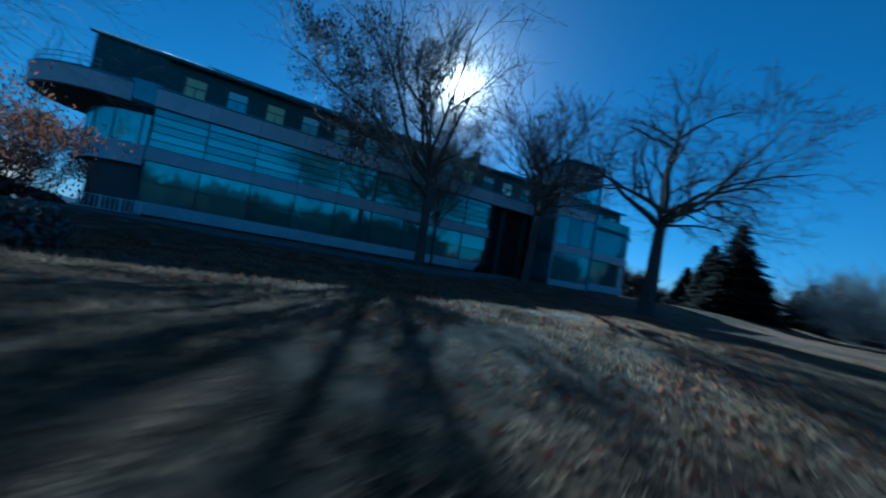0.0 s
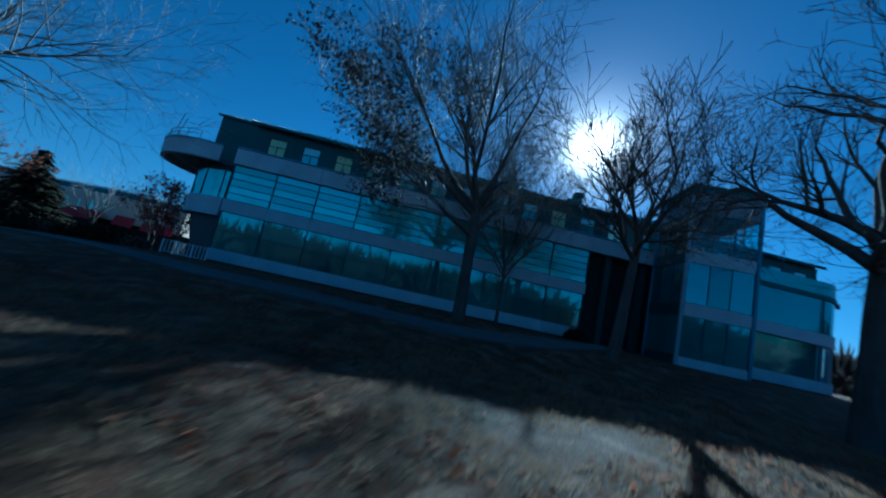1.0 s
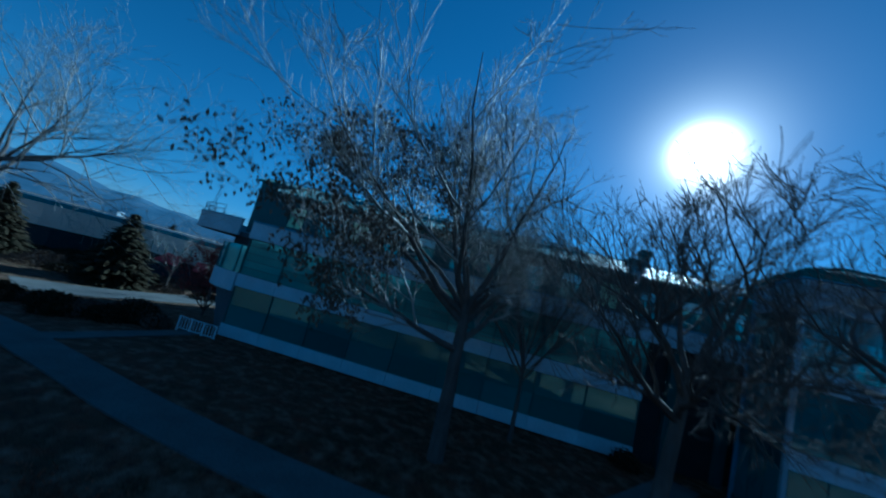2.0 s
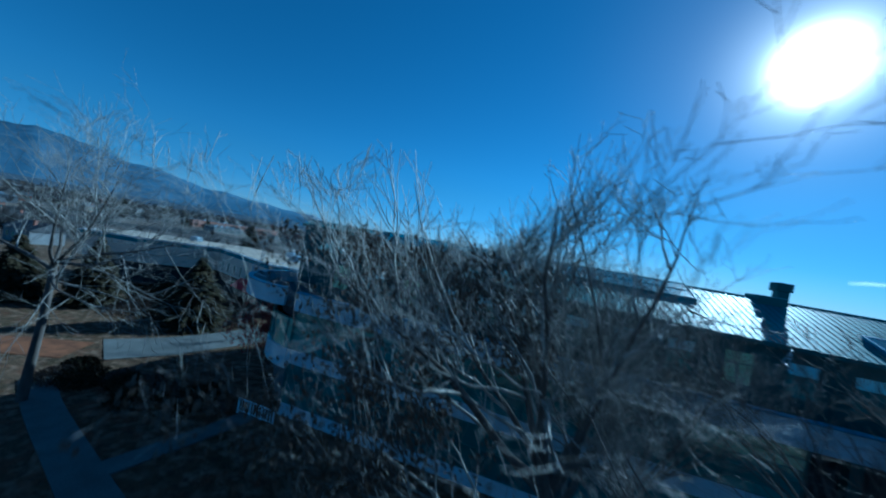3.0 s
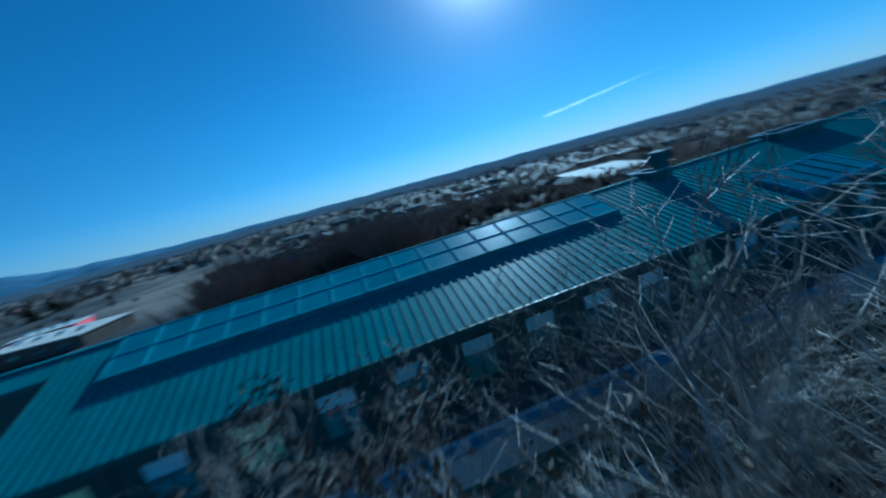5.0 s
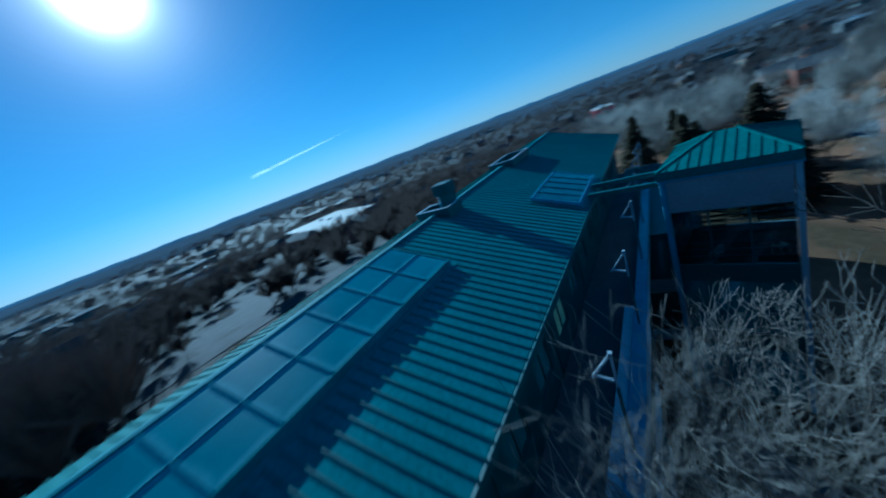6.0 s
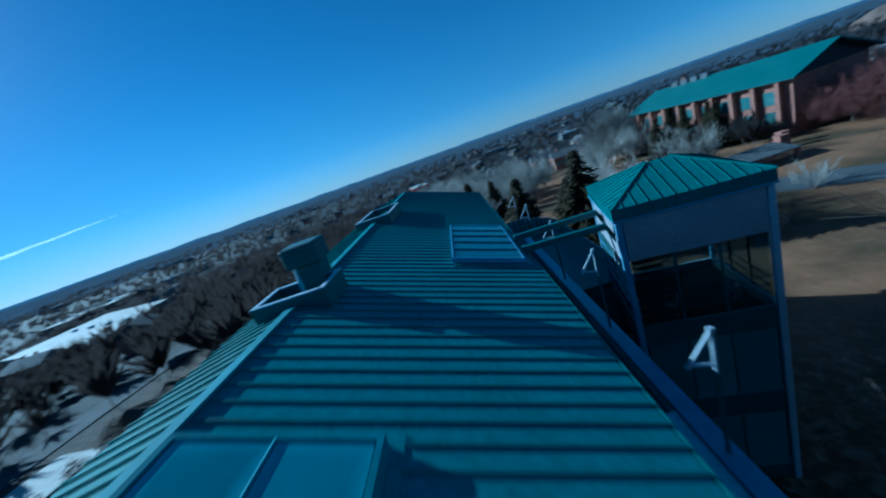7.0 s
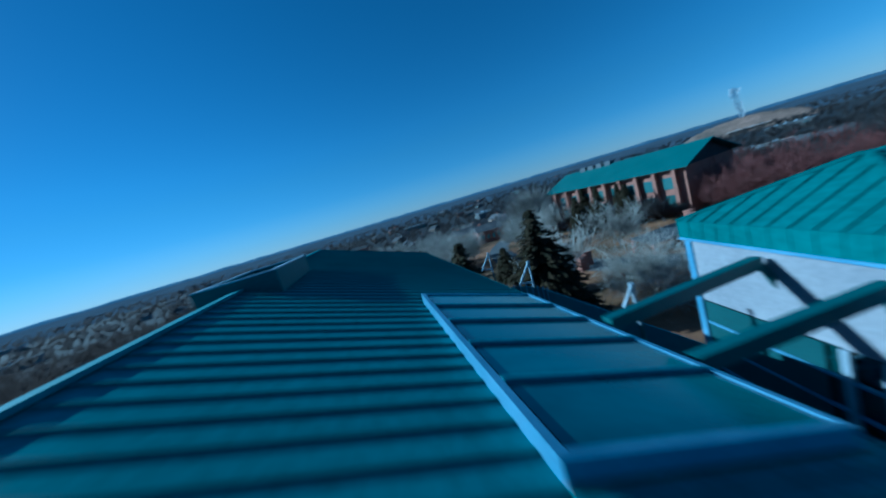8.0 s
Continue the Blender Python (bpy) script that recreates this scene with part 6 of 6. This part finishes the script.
def vapour_material(name, fill):
    """Sunlit ice or steam: scatters light through and lets the sky show through."""
    m = bpy.data.materials.new(name)
    m.use_nodes = True
    nt = m.node_tree
    out = nt.nodes["Material Output"]
    nt.nodes.remove(nt.nodes["Principled BSDF"])
    tr, cl, mx = nt.nodes.new("ShaderNodeBsdfTranslucent"), nt.nodes.new("ShaderNodeBsdfTransparent"), nt.nodes.new("ShaderNodeMixShader")
    tr.inputs["Color"].default_value = (0.85, 0.85, 0.85, 1)
    n, mr, geo = nt.nodes.new("ShaderNodeTexNoise"), nt.nodes.new("ShaderNodeMapRange"), nt.nodes.new("ShaderNodeNewGeometry")
    n.inputs["Scale"].default_value, n.inputs["Detail"].default_value = 0.008, 4.0
    mr.inputs["From Min"].default_value, mr.inputs["From Max"].default_value, mr.inputs["To Max"].default_value = 0.3, 0.65, fill
    nt.links.new(geo.outputs["Position"], n.inputs["Vector"])
    nt.links.new(n.outputs["Fac"], mr.inputs["Value"])
    nt.links.new(mr.outputs[0], mx.inputs["Fac"])
    nt.links.new(cl.outputs[0], mx.inputs[1])
    nt.links.new(tr.outputs[0], mx.inputs[2])
    nt.links.new(mx.outputs[0], out.inputs["Surface"])
    return m


def build_vapour():
    """A short contrail low in the sky and a steam plume on the horizon."""
    V, F = [], []
    a, b = Vector((0.53, 0.84, 0.074)) * 3000, Vector((0.74, 0.67, 0.104)) * 3000
    pts = [a.lerp(b, i / 12) + Vector((0, 0, 20 + 5 * noise.noise((i * 0.7, 0, 0)))) for i in range(13)]
    tube(V, F, pts, [max(1.5, 13 - 0.95 * i) for i in range(13)], 8)
    tagged(new("backdrop_contrail", raw_mesh("backdrop_contrail", V, F, vapour_material("ice_trail", 0.28), True)), "thin white contrail low in the blue sky", "contrail", kind="structure")
    V, F = [], []
    p = Vector((0.6, -0.8, 0)) * 2200
    pts = [p + Vector((4 * i + 14 * noise.noise((i * 0.5, 3, 0)), -3 * i, -15 + 14 * i)) for i in range(12)]
    tube(V, F, pts, [7 + 1.2 * i + 4 * noise.noise((i * 0.8, 8, 0)) for i in range(12)], 8)
    tagged(new("backdrop_steam", raw_mesh("backdrop_steam", V, F, vapour_material("steam", 0.85), True)), "white steam plume rising at the horizon", "steam", kind="structure")


build_vapour()


# ---- parking area behind the building ----
strip("road_2", "worn grey asphalt parking area behind the building", "parking area", [(24, 70), (40, 86), (60, 106), (76, 122)], 19.0, M["asphalt"], 0.1)
strip("pavement_4", "sunlit white concrete apron behind the building", "concrete apron", [(14, 56), (24, 56.5), (34, 56), (42, 55)], 8.0, M["white_roof"], 0.16)
strip("road_3", "asphalt street behind the building", "street", [(-60, 84), (0, 70), (40, 66), (100, 60), (200, 74)], 7.0, M["asphalt"], 0.12)


# ---- lawn litter: straw tufts and fallen leaves near the flight path ----
def build_litter():
    rng = random.Random(21)
    V, F = [], []
    for _ in range(52000):
        # pale tufts only on the sunlit part, to brighten it against the shade
        x, y = rng.uniform(-16, 17), -33.5 + 17 * rng.random() ** 1.15
        if noise.noise((x * 0.5, y * 0.5, 1.0)) < -0.18 + rng.gauss(0, 0.1):
            continue
        z = ground_height(x, y)
        tall = 0.7 + 0.6 * noise.noise((x * 1.3, y * 1.3, 5.0))
        for k in range(3):
            a = rng.random() * 6.283
            w = Vector((math.cos(a), math.sin(a), 0)) * rng.uniform(0.008, 0.016)
            t = Vector((x + rng.gauss(0, 0.06), y + rng.gauss(0, 0.06), z + rng.uniform(0.05, 0.14) * tall))
            n = len(V)
            V += [Vector((x, y, z - 0.01)) - w, Vector((x, y, z - 0.01)) + w, t]
            F += [(n, n + 1, n + 2)]
    tagged(new("grass_tufts", raw_mesh("grass_tufts", V, F, M["straw"])), "short dry straw-coloured grass tufts on the lawn", "grass", kind="stuff")
    V, F = [], []
    for _ in range(20000):
        x, y = rng.uniform(-16, 17), -33.5 + 18 * rng.random()
        if noise.noise((x * 0.35, y * 0.35, 7.0)) < 0.05 + rng.gauss(0, 0.08):
            continue
        z = ground_height(x, y) + 0.03
        a = rng.random() * 6.283
        u = Vector((math.cos(a), math.sin(a), rng.uniform(-0.5, 0.7))) * rng.uniform(0.03, 0.07)
        s = Vector((-math.sin(a), math.cos(a), rng.uniform(-0.2, 0.9))) * rng.uniform(0.02, 0.045)
        n = len(V)
        c = Vector((x, y, z + 0.02))
        V += [c - u, c + s, c + u, c - s]
        F += [(n, n + 1, n + 2), (n, n + 2, n + 3)]
    tagged(new("fallen_leaves", raw_mesh("fallen_leaves", V, F, M["litter"])), "scattered red-brown fallen leaves on the lawn", "leaves", kind="stuff")


build_litter()


# ---- roof seams, last ----
def build_seams():
    roof, small, back = ROOFS
    me = rib_mesh(YE - 0.02, ZE - 0.007, YR - 0.12, slope(YR - 0.12))
    n = int((XR - XL) / SEAM)
    for k in range(1, n):
        x = XL + k * SEAM
        if -12.4 < x < 12.6:
            continue
        piece("seam", me, roof, (x, 0, 0))
    low = rib_mesh(YE - 0.02, ZE - 0.007, 5.34, slope(5.34))
    for k in range(1, n):
        x = XL + k * SEAM
        if -12.4 < x < 12.6:
            piece("seam", low, roof, (x, 0, 0))
    me = rib_mesh(YK, slope(YK), YR - 0.12, slope(YR - 0.12))
    for k in range(1, int((XL - XW) / SEAM) + 1):
        piece("seam", me, small, (XW + k * SEAM - 0.1, 0, 0))
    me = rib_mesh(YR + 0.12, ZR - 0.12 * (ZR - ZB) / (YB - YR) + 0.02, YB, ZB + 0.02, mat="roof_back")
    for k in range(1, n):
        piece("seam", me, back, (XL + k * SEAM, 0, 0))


build_seams()
